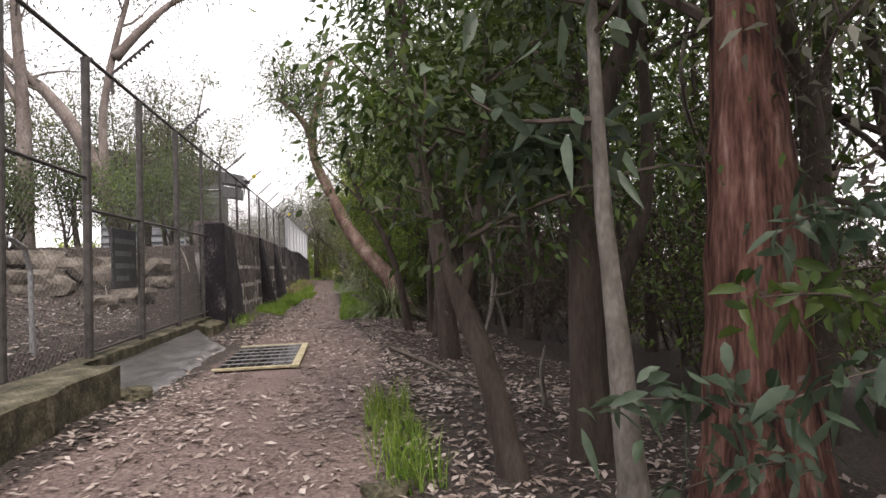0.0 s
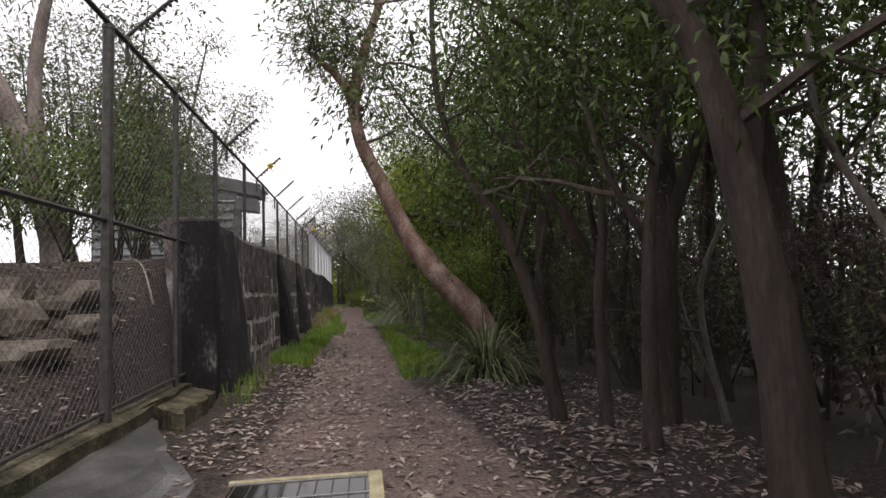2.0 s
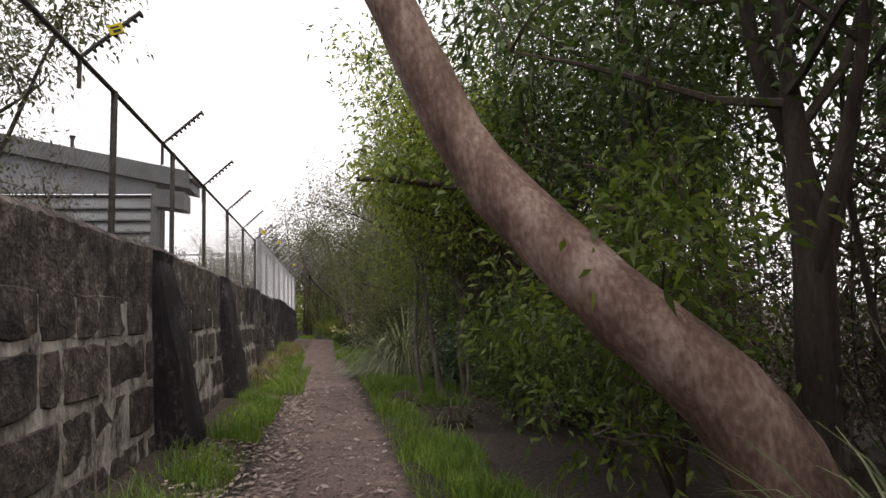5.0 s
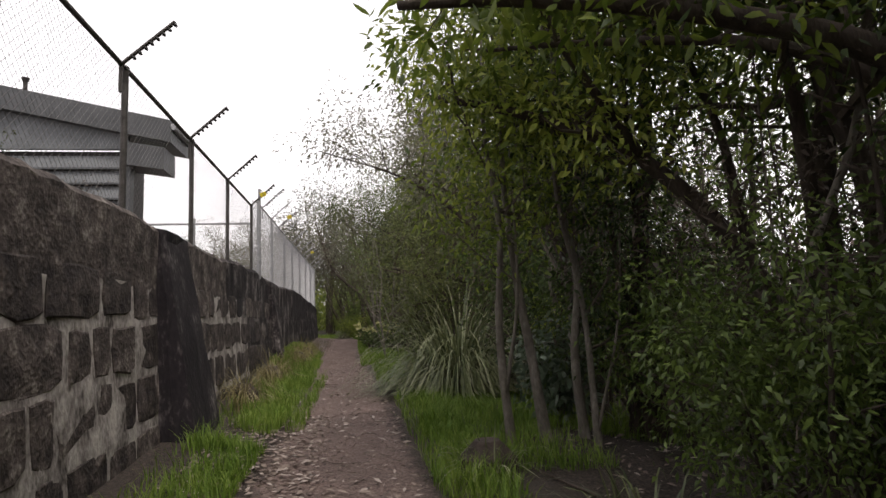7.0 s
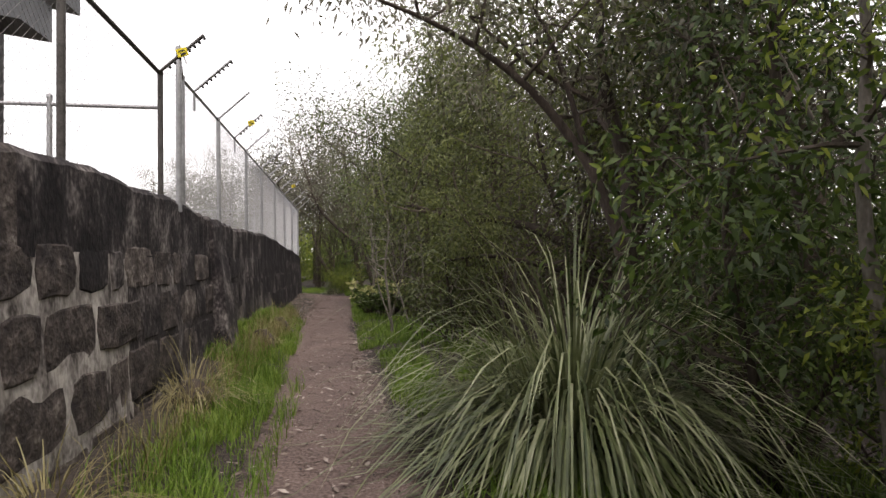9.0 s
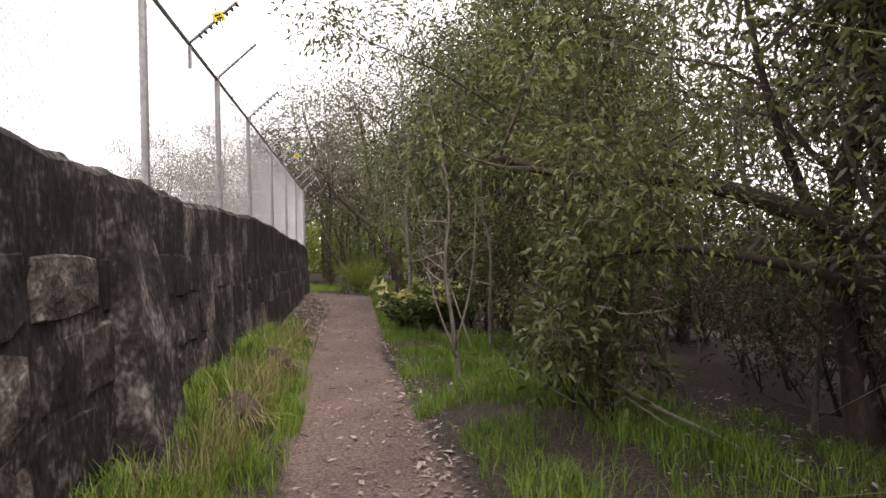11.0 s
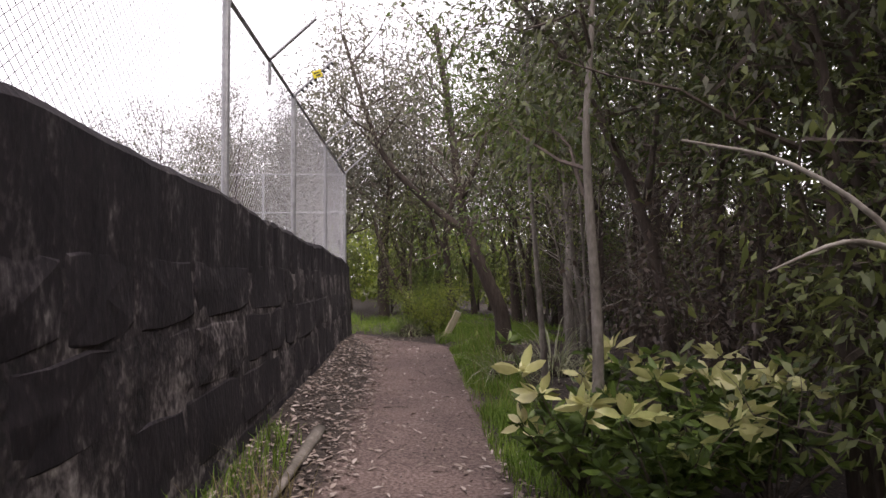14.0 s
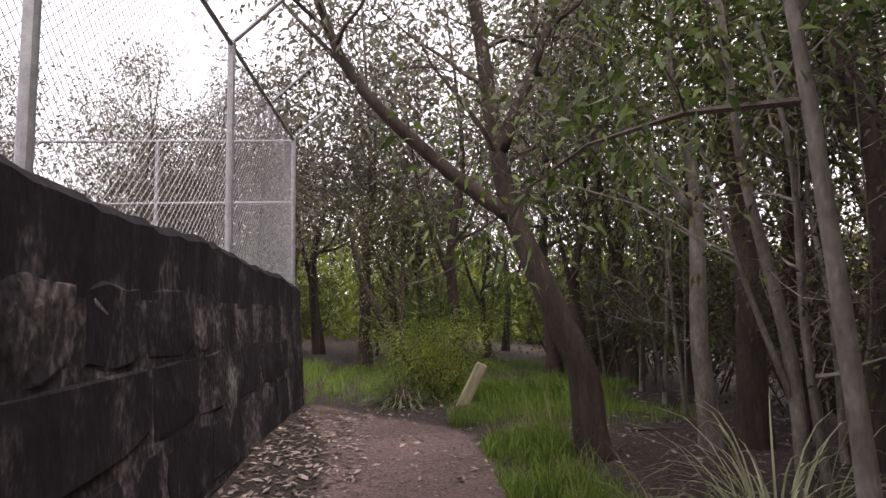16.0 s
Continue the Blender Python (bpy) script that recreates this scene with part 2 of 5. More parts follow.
# ---------- mesh helpers ----------
class MB:
    """Gathers vertices and faces of one mesh."""

    def __init__(self):
        self.v, self.f = [], []

    def add(self, v, f):
        o = len(self.v)
        self.v += [tuple(p) for p in v]
        self.f += [tuple(i + o for i in q) for q in f]
        return self

    def box(self, x0, y0, z0, x1, y1, z1, c=0.0):
        """A block, its edges taken off by c."""
        if not c:
            v = [(x, y, z) for x in (x0, x1) for y in (y0, y1) for z in (z0, z1)]
            return self.add(v, [(0, 1, 3, 2), (4, 6, 7, 5), (0, 4, 5, 1), (2, 3, 7, 6), (0, 2, 6, 4), (1, 5, 7, 3)])
        v = []
        for z, i in ((z0, c), (z0 + c, 0), (z1 - c, 0), (z1, c)):
            a, b, d, e = x0 + i, x1 - i, y0 + i, y1 - i
            v += [(a + c, d, z), (b - c, d, z), (b, d + c, z), (b, e - c, z), (b - c, e, z), (a + c, e, z), (a, e - c, z), (a, d + c, z)]
        f = [tuple(range(7, -1, -1)), tuple(range(24, 32))]
        for r in range(3):
            f += [(r * 8 + k, r * 8 + (k + 1) % 8, r * 8 + 8 + (k + 1) % 8, r * 8 + 8 + k) for k in range(8)]
        return self.add(v, f)

    def tube(self, pts, radii, sides=8, rough=0.0, rng=None):
        pts = [Vector(p) for p in pts]
        if not hasattr(radii, "__len__"):
            radii = [radii] * len(pts)
        v, f = [], []
        ref = Vector((1, 0.1, 0.05))
        for i, p in enumerate(pts):
            d = (pts[min(i + 1, len(pts) - 1)] - pts[max(i - 1, 0)]).normalized()
            if abs(d.dot(ref)) > 0.95:
                ref = Vector((0.05, 1, 0.1))
            a = d.cross(ref).normalized()
            b = d.cross(a)
            for k in range(sides):
                w = 2 * math.pi * k / sides
                r = radii[i] * (1 + (rng.uniform(-rough, rough) if rng else 0))
                v.append(p + a * (math.cos(w) * r) + b * (math.sin(w) * r))
        for i in range(len(pts) - 1):
            f += [(i * sides + k, i * sides + (k + 1) % sides, (i + 1) * sides + (k + 1) % sides, (i + 1) * sides + k) for k in range(sides)]
        f += [tuple(range(sides - 1, -1, -1)), tuple(range((len(pts) - 1) * sides, len(pts) * sides))]
        return self.add(v, f)

    def mesh(self, name, material, smooth=False):
        me = bpy.data.meshes.new(name)
        me.from_pydata(self.v, [], self.f)
        me.materials.append(material)
        if smooth:
            me.polygons.foreach_set("use_smooth", [True] * len(me.polygons))
        me.update()
        return me


def part(name, mb, material, parent=None, label="", smooth=False):
    ob = new(name, mb.mesh(name, material, smooth))
    if parent:
        ob.parent = parent
    if label:
        tagged(ob, label)
    return ob


def thing(name, label, category, group="", kind="", at=(0, 0, 0)):
    ob = new(name)
    ob.location = at
    ob.empty_display_size = 0.2
    return tagged(ob, label, category, group, kind)


def quads_mesh(name, verts, per, faces, material):
    """A mesh of many alike loose pieces, from arrays."""
    n = len(verts) // per
    fs = np.asarray(faces)
    idx = (np.arange(n)[:, None, None] * per + fs[None]).reshape(-1)
    me = bpy.data.meshes.new(name)
    me.vertices.add(len(verts))
    me.vertices.foreach_set("co", verts.astype(np.float32).reshape(-1))
    me.loops.add(len(idx))
    me.loops.foreach_set("vertex_index", idx.astype(np.int32))
    k = fs.shape[1]
    me.polygons.add(n * len(fs))
    me.polygons.foreach_set("loop_start", np.arange(0, len(idx), k, dtype=np.int32))
    me.materials.append(material)
    me.update(calc_edges=True)
    return me


def unit(a):
    return a / np.maximum(np.linalg.norm(a, axis=1, keepdims=True), 1e-6)


def leaf_verts(rng, base, out, length, width, droop=0.3, rich=False):
    """Pointed leaves: four points each, or ten with a rib, a fold and a rounded outline."""
    n = len(base)
    L = length * rng.uniform(0.6, 1.25, (n, 1))
    W = width * rng.uniform(0.7, 1.2, (n, 1))
    d = unit(out)
    side = unit(np.cross(d, rng.normal(0, 1, (n, 3))))
    up = np.cross(side, d)
    z = np.array([[0, 0, 1.0]])
    if rich:
        rib = [base, base + d * L * 0.33 + up * L * 0.03, base + d * L * 0.68 + up * L * 0.02 - z * L * droop * 0.15, base + d * L - z * L * droop * rng.uniform(0.2, 0.8, (n, 1))]
        w1, w2, f = side * W * 0.47, side * W * 0.4, up * W * 0.14
        return np.stack([rib[0], rib[1], rib[2], rib[3], rib[1] + w1 + f, rib[2] + w2 + f, rib[1] - w1 + f, rib[2] - w2 + f, base + d * L * 0.12 + w1 * 0.45, base + d * L * 0.12 - w1 * 0.45], 1).reshape(-1, 3)
    mid = base + d * L * 0.45 + up * W * 0.12
    tip = base + d * L - z * L * droop * rng.uniform(0.2, 1, (n, 1))
    v = np.stack([base, mid + side * W / 2 + up * W * 0.15, tip, mid - side * W / 2 + up * W * 0.15], 1)
    return v.reshape(-1, 3)


LEAF_FACES = [(0, 1, 8), (8, 1, 4), (1, 2, 4), (4, 2, 5), (2, 3, 5), (0, 9, 1), (9, 6, 1), (1, 6, 2), (6, 7, 2), (2, 7, 3)]
LEAF_FLAT = [(0, 1, 2, 3)]


def leaves_mesh(name, rng, centres, radius, count, length, width, material, droop=0.35, fold=False, flat=0.75):
    c = np.repeat(np.asarray(centres, float), count, axis=0)
    off = np.clip(rng.normal(0, 1, c.shape), -1.5, 1.5) * radius * np.array([1, 1, flat]) * 0.6
    out = unit(off) + rng.normal(0, 0.55, c.shape) + np.array([0, 0, -droop * 0.5])
    v = leaf_verts(rng, c + off, out, length, width, droop, fold)
    if fold:
        return quads_mesh(name, v, 10, LEAF_FACES, material)
    return quads_mesh(name, v, 4, LEAF_FLAT, material)


def blade_mesh(name, rng, base, height, width, lean, material):
    """Grass blades: two segments, bent over."""
    n = len(base)
    a = rng.uniform(0, 2 * np.pi, n)
    d = np.stack([np.cos(a), np.sin(a), np.zeros(n)], 1)
    s = np.stack([-np.sin(a), np.cos(a), np.zeros(n)], 1)
    patch = np.array([[0.65 + 0.9 * abs(noise.noise((q[0] * 1.3, q[1] * 1.3, 9)))] for q in base])
    h = height * rng.uniform(0.4, 1.3, (n, 1)) * patch * 1.15
    ln = lean * rng.uniform(0.2, 1.2, (n, 1)) * h
    z = np.array([[0, 0, 1.0]])
    m = base + z * h * 0.62 + d * ln * 0.35
    t = base + z * h * rng.uniform(0.8, 1, (n, 1)) + d * ln
    v = np.stack([base - s * width / 2, base + s * width / 2, m + s * width * 0.4, m - s * width * 0.4, t + s * width * 0.08, t - s * width * 0.08], 1)
    return quads_mesh(name, v.reshape(-1, 3), 6, [(0, 1, 2, 3), (3, 2, 4, 5)], material)


# ---------- ground ----------
def height(x, y):
    h = 0.03 * math.sin(x * 1.7 + y * 0.6) * math.sin(y * 0.9)
    c, w = path_mid(y)
    off = abs(x - c)
    h *= min(1.0, off / 1.2)
    h += 0.05 * min(1.0, max(0.0, (off - w) / 0.5))
    if x > 1.7:
        h -= 0.10 * (min(x, 9) - 1.7) + (0.32 * (min(x, 30) - 9) if x > 9 else 0)
        h += 0.12 * noise.noise((x * 0.7, y * 0.7, 0))
    h += 0.27 * max(0.0, min(1.0, (y - 32.5) / 10))
    if x < -0.5 and 10.5 < y < 43.5:
        bank = 0.1 + 0.14 * max(0.0, min(1.0, (y - 19) / 4)) + 0.14 * max(0.0, min(1.0, (y - 26) / 2)) - 0.28 * max(0.0, min(1.0, (y - 32.5) / 2.5))
        h += bank * min(1.0, (-0.5 - x) / 0.8)
    if x < -1.58:
        k = min(1.0, (-1.58 - x) / 0.25)
        if y < 11.2:
            g = 0.28 * k + 0.26 * (min(-x, 9) - 1.58) + 0.1 * noise.noise((x * 0.9, y * 0.9, 3))
            s = max(0.0, min(1.0, (y - 8.6) / 2.4))
            h += g * (1 - s) + max(g, 1.55 * k) * s
        elif y < 43.0:
            h += 1.55 * k
        else:
            h += 0.05
    return h


def grid_steps(lo, a, b, hi, fine):
    s = list(np.arange(a, b, fine))
    d, p = fine, a
    while p > lo:
        d *= 1.35
        p -= d
        s.insert(0, max(p, lo))
    d, p = fine, b
    while p < hi:
        s.append(p)
        d *= 1.35
        p += d
    return s + [hi]


def build_ground():
    xs, ys = grid_steps(-900, -3, 4.5, 900, 0.15), grid_steps(-900, -3, 50, 900, 0.22)
    mb = MB()
    mb.v = [(x, y, height(x, y)) for y in ys for x in xs]
    w = len(xs)
    mb.f = [(j * w + i, j * w + i + 1, (j + 1) * w + i + 1, (j + 1) * w + i) for j in range(len(ys) - 1) for i in range(w - 1)]
    me = mb.mesh("ground", M_ground, True)
    att = me.attributes.new("trodden", "FLOAT", "POINT")
    vals = []
    for x, y, z in mb.v:
        c, hw = path_mid(y)
        t = max(0.0, min(1.0, 0.5 + (hw - abs(x - c)) / 0.5))
        # the dirt ends on a slant where the way bends round the wall's corner
        if y > 42.0 - 0.85 * x and x < 3:
            t *= max(0.0, 1 - (y - 42.0 + 0.85 * x) / 0.7)
        vals.append(t)
    att.data.foreach_set("value", vals)
    return tagged(new("ground", me), "brown dirt footpath with dark leaf-strewn forest floor beside it", "ground", kind="structure")


build_ground()


# ---------- stone wall ----------
WALL_Y0, WALL_Y1 = 10.75, 43.35


def wall_x(y):
    return -1.38 - 0.09 * max(0.0, min(1.0, (y - 24) / 4))


def wall_top(y):
    return 2.14 + 0.03 * math.sin(y * 0.8) + 0.015 * math.sin(y * 2.7) - 0.045 * max(0.0, y - 36)


def build_wall():
    rng = random.Random(5)
    wall = thing("wall_west", "dark rough stone retaining wall with pale mortar joints", "wall", kind="structure")
    core = MB()
    ys = list(np.arange(WALL_Y0 + 0.02, WALL_Y1 - 0.02, 0.25)) + [WALL_Y1 - 0.02]
    zs = [-0.3, 0.1, 0.4, 0.7, 1.0, 1.3, 1.45, 1.56]
    n = len(zs)
    for y in ys:
        for z in zs:
            core.v.append((wall_x(y) + 0.10 * (1 - z / 2) - 0.004 + rng.uniform(-0.008, 0.006), y, z))
    core.f = [(i * n + k, (i + 1) * n + k, (i + 1) * n + k + 1, i * n + k + 1) for i in range(len(ys) - 1) for k in range(n - 1)]
    o = len(core.v)
    for y in ys:
        core.v += [(wall_x(y) - 0.42, y, -0.3), (wall_x(y) - 0.42, y, 1.56)]
    m = len(ys)
    core.f += [(o + 2 * i, o + 2 * i + 1, o + 2 * i + 3, o + 2 * i + 2) for i in range(m - 1)]
    core.f += [(i * n + n - 1, (i + 1) * n + n - 1, o + 2 * i + 3, o + 2 * i + 1) for i in range(m - 1)]
    core.f += [tuple(list(range(n)) + [o + 1, o]), tuple(list(range((m - 1) * n, m * n))[::-1] + [o + 2 * m - 2, o + 2 * m - 1])]
    ob = part("mortar_core", core, M_mortar, wall)
    ob.data.materials.append(M_patch)
    for poly in ob.data.polygons:
        poly.material_index = 1 if poly.center.y > 24.5 else 0
    # coping course, uneven on top
    cope = MB()
    cs = list(np.arange(WALL_Y0, WALL_Y1, 0.12)) + [WALL_Y1]
    prof = len([0] * 6)
    for y in cs:
        x, t = wall_x(y), wall_top(y) + rng.uniform(-0.018, 0.01)
        j = rng.uniform(-0.015, 0.012)
        cope.v += [(x + 0.017 + j * 0.4, y, 1.52), (x + 0.014 + j, y, t - 0.05), (x - 0.03 + j, y, t), (x - 0.4, y, t + rng.uniform(-0.02, 0.02)), (x - 0.45, y, t - 0.06), (x - 0.43, y, 1.52)]
    cope.f = [(i * prof + k, (i + 1) * prof + k, (i + 1) * prof + (k + 1) % prof, i * prof + (k + 1) % prof) for i in range(len(cs) - 1) for k in range(prof)]
    cope.f += [tuple(range(prof)), tuple(range((len(cs) - 1) * prof, len(cs) * prof))[::-1]]
    ob = part("coping", cope, M_render, wall, "blackened rough coping course")
    ob.data.materials.append(M_stone)
    ob.data.materials.append(M_patch)
    for poly in ob.data.polygons:
        poly.material_index = 1 if poly.center.y < 23 else 2 if poly.center.y < 33 else 0
    part("end_pier", MB().box(-1.66, 10.5, -0.3, -1.2, 10.74, 2.1, 0.03), M_render, wall, "rough dark stone end of the wall")
    # blocks
    z = 0.02
    courses = [0.36, 0.44, 0.42, 0.4]
    for ci, ch in enumerate(courses):
        y = WALL_Y0 + 0.02
        while y < (42.4 if ci < 3 else 40.0):
            ln = rng.choice([0.32, 0.45, 0.55, 0.7, 0.85]) * rng.uniform(0.85, 1.15) * (1.0 if y < 30 else 1.35)
            j = rng.uniform(0.006, 0.024) if y < 30.5 else rng.uniform(0.004, 0.012)
            dz0, dz1 = (rng.uniform(0, 0.035), rng.uniform(0, 0.035)) if y < 30.5 else (rng.uniform(0, 0.012), rng.uniform(0, 0.012))
            y0, y1, z0, z1 = y + j, y + ln - j, z + j + dz0, z + ch - j - dz1
            back = -0.1
            b = MB()
            depth = rng.uniform(0.006, 0.02) if y < 30.5 else rng.uniform(0.008, 0.012)
            cy, cz = (y0 + y1) / 2, (z0 + z1) / 2
            ring = []
            for c, s in ((0.95, -0.7), (1, 0.1), (0.94, 0.93), (0.4, 1), (-0.35, 0.97), (-0.94, 0.92), (-1, 0.05), (-0.95, -0.93), (-0.3, -1), (0.5, -0.97)):
                e = min(y1 - y0, z1 - z0) * 0.05
                ring.append((cy + c * (y1 - y0) / 2 + rng.uniform(-e, e), cz + s * (z1 - z0) / 2 + rng.uniform(-e, e)))
            base = [wall_x(a) + 0.10 * (1 - c / 2) - 0.012 for a, c in ring]
            for i, (a, c) in enumerate(ring):
                b.v.append((base[i] + back, a, c))
            for i, (a, c) in enumerate(ring):
                b.v.append((base[i] + depth * 0.55, a, c))
            for i, (a, c) in enumerate(ring):
                b.v.append((base[i] + depth + rng.uniform(-0.006, 0.008), cy + (a - cy) * 0.93, cz + (c - cz) * 0.93))
            b.v.append((sum(base) / 10 + depth + rng.uniform(0, 0.014), cy, cz))
            b.f = [(k, (k + 1) % 10, 10 + (k + 1) % 10, 10 + k) for k in range(10)]
            b.f += [(10 + k, 10 + (k + 1) % 10, 20 + (k + 1) % 10, 20 + k) for k in range(10)]
            b.f += [(20 + k, 20 + (k + 1) % 10, 30) for k in range(10)]
            part("stone_block", b, M_stone if y < rng.uniform(23, 31) else M_patch if y < rng.uniform(27, 35) or rng.random() < 0.12 else M_render, wall)
            y += ln
        z += ch
    # buttresses, thicker at the foot
    for y0, y1, d0, d1 in ((10.78, 12.1, 0.32, 0.06), (16.5, 17.2, 0.42, 0.05), (20.1, 21.0, 0.42, 0.05), (27.75, 28.45, 0.34, 0.04)):
        b = MB()
        lev = [-0.3, 0.2, 0.6, 1.0, 1.4, 1.75, 2.0, 2.1]
        for z in lev:
            s = max(0.0, min(1.0, z / 2.1))
            d = d0 + (d1 - d0) * s
            x = wall_x(y0)
            j = [rng.uniform(-0.02, 0.02) for _ in range(6)]
            w = 0.12 * (1 - s)
            b.v += [(x - 0.1, y0 - w, z), (x + d * 0.6 + j[0], y0 - w + 0.02, z), (x + d + j[1], y0 - w + 0.1, z), (x + d + j[2], (y0 + y1) / 2, z), (x + d + j[3], y1 + w - 0.1, z), (x + d * 0.6 + j[4], y1 + w - 0.02, z), (x - 0.1, y1 + w, z)]
        b.f = [(i * 7 + k, i * 7 + (k + 1) % 7, i * 7 + 7 + (k + 1) % 7, i * 7 + 7 + k) for i in range(len(lev) - 1) for k in range(7)]
        b.f += [tuple(range(6, -1, -1)), tuple(range((len(lev) - 1) * 7, len(lev) * 7))]
        part("buttress", b, M_patch if y0 > 25 else M_render, wall, "battered rendered stone buttress")
    # the return of the wall at its far end
    back = MB().box(-9.0, WALL_Y1 - 0.45, -0.3, wall_x(43) - 0.45, WALL_Y1 - 0.02, 1.98, 0.03)
    tagged(part("wall_north", back, M_render), "dark rendered stone wall turning the corner", "wall", kind="structure")


build_wall()


# ---------- fences ----------
def chainlink(y0, y1, z0, z1, x, step, r, material, parent):
    mb = MB()
    h = z1 - z0
    for sgn in (1, -1):
        s = y0 - h
        while s < y1 + h:
            a, b = (s, z0), (s + h, z1)
            if sgn < 0:
                a, b = (s + h, z0), (s, z1)
            pts = []
            for (p, q), (u, v) in ((a, b), (b, a)):
                k = 0.0
                if p < y0:
                    k = (y0 - p) / (u - p)
                elif p > y1:
                    k = (y1 - p) / (u - p)
                pts.append((p + (u - p) * k, q + (v - q) * k) if k <= 1 else None)
            if None not in pts and abs(pts[0][0] - pts[1][0]) > 0.01:
                dx = 0.002 * sgn
                mb.tube([(x + dx, *pts[0]), (x + dx, *pts[1])], r, 3)
            s += step
    ob = part("chain_link_mesh", mb, material, parent, "diamond wire mesh")
    ob["kind"] = "stuff"
    return ob


def pipe_post(x, y, z0, z1, r, material, parent, name="post"):
    mb = MB().tube([(x, y, z0), (x, y, z1 - 0.01)], r, 10)
    mb.tube([(x, y, z1 - 0.012), (x, y, z1 + 0.02), (x, y, z1 + 0.035)], [r * 1.15, r * 1.1, r * 0.4], 10)
    return part(name, mb, material, parent, smooth=False)


def spike_arm(x, y, z, parent, material, knobs=True, ln=0.6):
    d = Vector((0.73, 0.0, 0.68))
    p = Vector((x, y, z))
    arm = part("extension_arm", MB().tube([p - Vector((0, 0, 0.25)), p, p + d * 0.06, p + d * ln], 0.017, 6), material, parent, "angled outrigger arm")
    if knobs:
        for i in range(8):
            q = p + d * (0.12 + i * (ln - 0.14) / 7)
            n = Vector((0.68, 0, -0.73))
            part("insulator", MB().tube([q - n * 0.01, q + n * 0.03, q + n * 0.045], [0.014, 0.017, 0.01], 6), M_black, arm, "black insulator knob")


def build_fence():
    low = thing("boundary_fence", "weathered chain-link fence on steel posts with angled arms", "fence", at=(0, 0, 0))
    x = -1.53
    for y in (2.2, 3.75, 5.28, 6.86, 8.53):
        pipe_post(x, y, -0.05, 3.36, 0.042 if y > 5 else 0.035, M_dark_steel, low)
    for y in (10.2, 11.9, 13.9, 15.85, 17.85, 19.7, 21.8, 23.83, 25.94):
        pipe_post(x, y, 0.1 if y < 10.7 else 2.05, 3.46, 0.028, M_dark_steel, low)
    part("top_rail", MB().tube([(x, -2, 3.42), (x, 8.6, 3.4), (x, 16, 3.47), (x, 25.94, 3.46)], 0.022, 8), M_dark_steel, low)
    part("middle_rail", MB().tube([(x, -2, 2.14), (x, 5.3, 2.14)], 0.02, 8), M_dark_steel, low)
    part("middle_rail", MB().tube([(x, 5.3, 1.82), (x, 11, 1.84)], 0.02, 8), M_dark_steel, low)
    part("bottom_rail", MB().tube([(x, 5.3, 0.36), (x, 10.7, 0.4)], 0.015, 8), M_dark_steel, low)
    chainlink(-1.5, 10.75, 0.32, 3.4, x - 0.03, 0.08, 0.0013, M_wire_dark, low)
    chainlink(10.75, 25.9, 2.12, 3.46, x - 0.03, 0.075, 0.0014, M_wire_dark, low)
    for y in (6.0, 8.9, 12.6, 15.1, 17.4, 19.6, 21.7, 23.83, 25.9):
        spike_arm(x, y, 3.46, low, M_dark_steel)
    high = thing("tall_fence", "galvanised chain-link fence with angled arms on the wall", "fence", at=(0, 0, 0))
    for y in (28.7, 31.16, 33.2, 35.68, 38.15, 40.62, 43.27):
        pipe_post(x, y, wall_top(y) - 0.08, 3.68, 0.03, M_steel, high)
    pipe_post(-1.42, 26.2, 2.05, 3.82, 0.03, M_steel, high, "gate_post")
    pipe_post(x, 26.75, 2.05, 3.68, 0.03, M_steel, high)
    part("top_rail", MB().tube([(-1.42, 26.2, 3.8), (x, 26.75, 3.66), (x, 43.27, 3.67)], 0.02, 8), M_steel, high)
    part("brace", MB().tube([(-1.42, 26.2, 2.2), (x, 26.75, 2.9)], 0.014, 8), M_steel, high)
    chainlink(26.2, 43.25, 1.82, 3.66, x - 0.03, 0.062, 0.0021, M_wire, high)
    for i, y in enumerate((27.3, 28.7, 30.0, 31.16, 33.2, 34.4, 35.68, 37.0, 38.15, 40.62, 42.0, 43.27)):
        spike_arm(x, y, 3.68, high, M_steel, i % 2 == 0, 0.62)
    # cross fence behind the wall, seen end on through the mesh
    cross = thing("cross_fence", "galvanised pipe rail fence behind the chain-link mesh", "fence")
    for xx in (-2.6, -4.2, -5.8):
        pipe_post(xx, 26.0, 1.5, 3.2, 0.026, M_steel, cross)
    part("rail", MB().tube([(-1.53, 26.0, 3.12), (-9, 26.0, 3.14)], 0.02, 8), M_steel, cross)
    end = thing("end_fence", "galvanised chain-link return fence at the wall's corner", "fence")
    for xx in (-3.2, -5.2, -7.2):
        pipe_post(xx, 43.27, 1.6, 3.6, 0.026, M_steel, end)
    part("rail", MB().tube([(-1.53, 43.27, 2.86), (-8.5, 43.27, 2.86)], 0.018, 8), M_steel, end)
    part("rail", MB().tube([(-1.53, 43.27, 3.65), (-8.5, 43.27, 3.65)], 0.018, 8), M_steel, end)
    for y, z, xx in ((15.08, 3.70, -1.27), (25.88, 3.67, -1.3), (29.98, 3.94, -1.25), (38.13, 3.94, -1.25)):
        s = thing("warning_sign", "small yellow warning plate on a fence arm", "sign", "yellow warning plates", at=(xx, y, z))
        s.rotation_euler = (0, radians(-20), 0)
        part("plate", MB().box(-0.055, -0.006, -0.045, 0.055, 0.006, 0.045, 0.004), M_yellow, s)
        part("marking", MB().box(-0.035, -0.0105, 0.008, 0.03, -0.0065, 0.02), M_black, s, "black illegible mark")
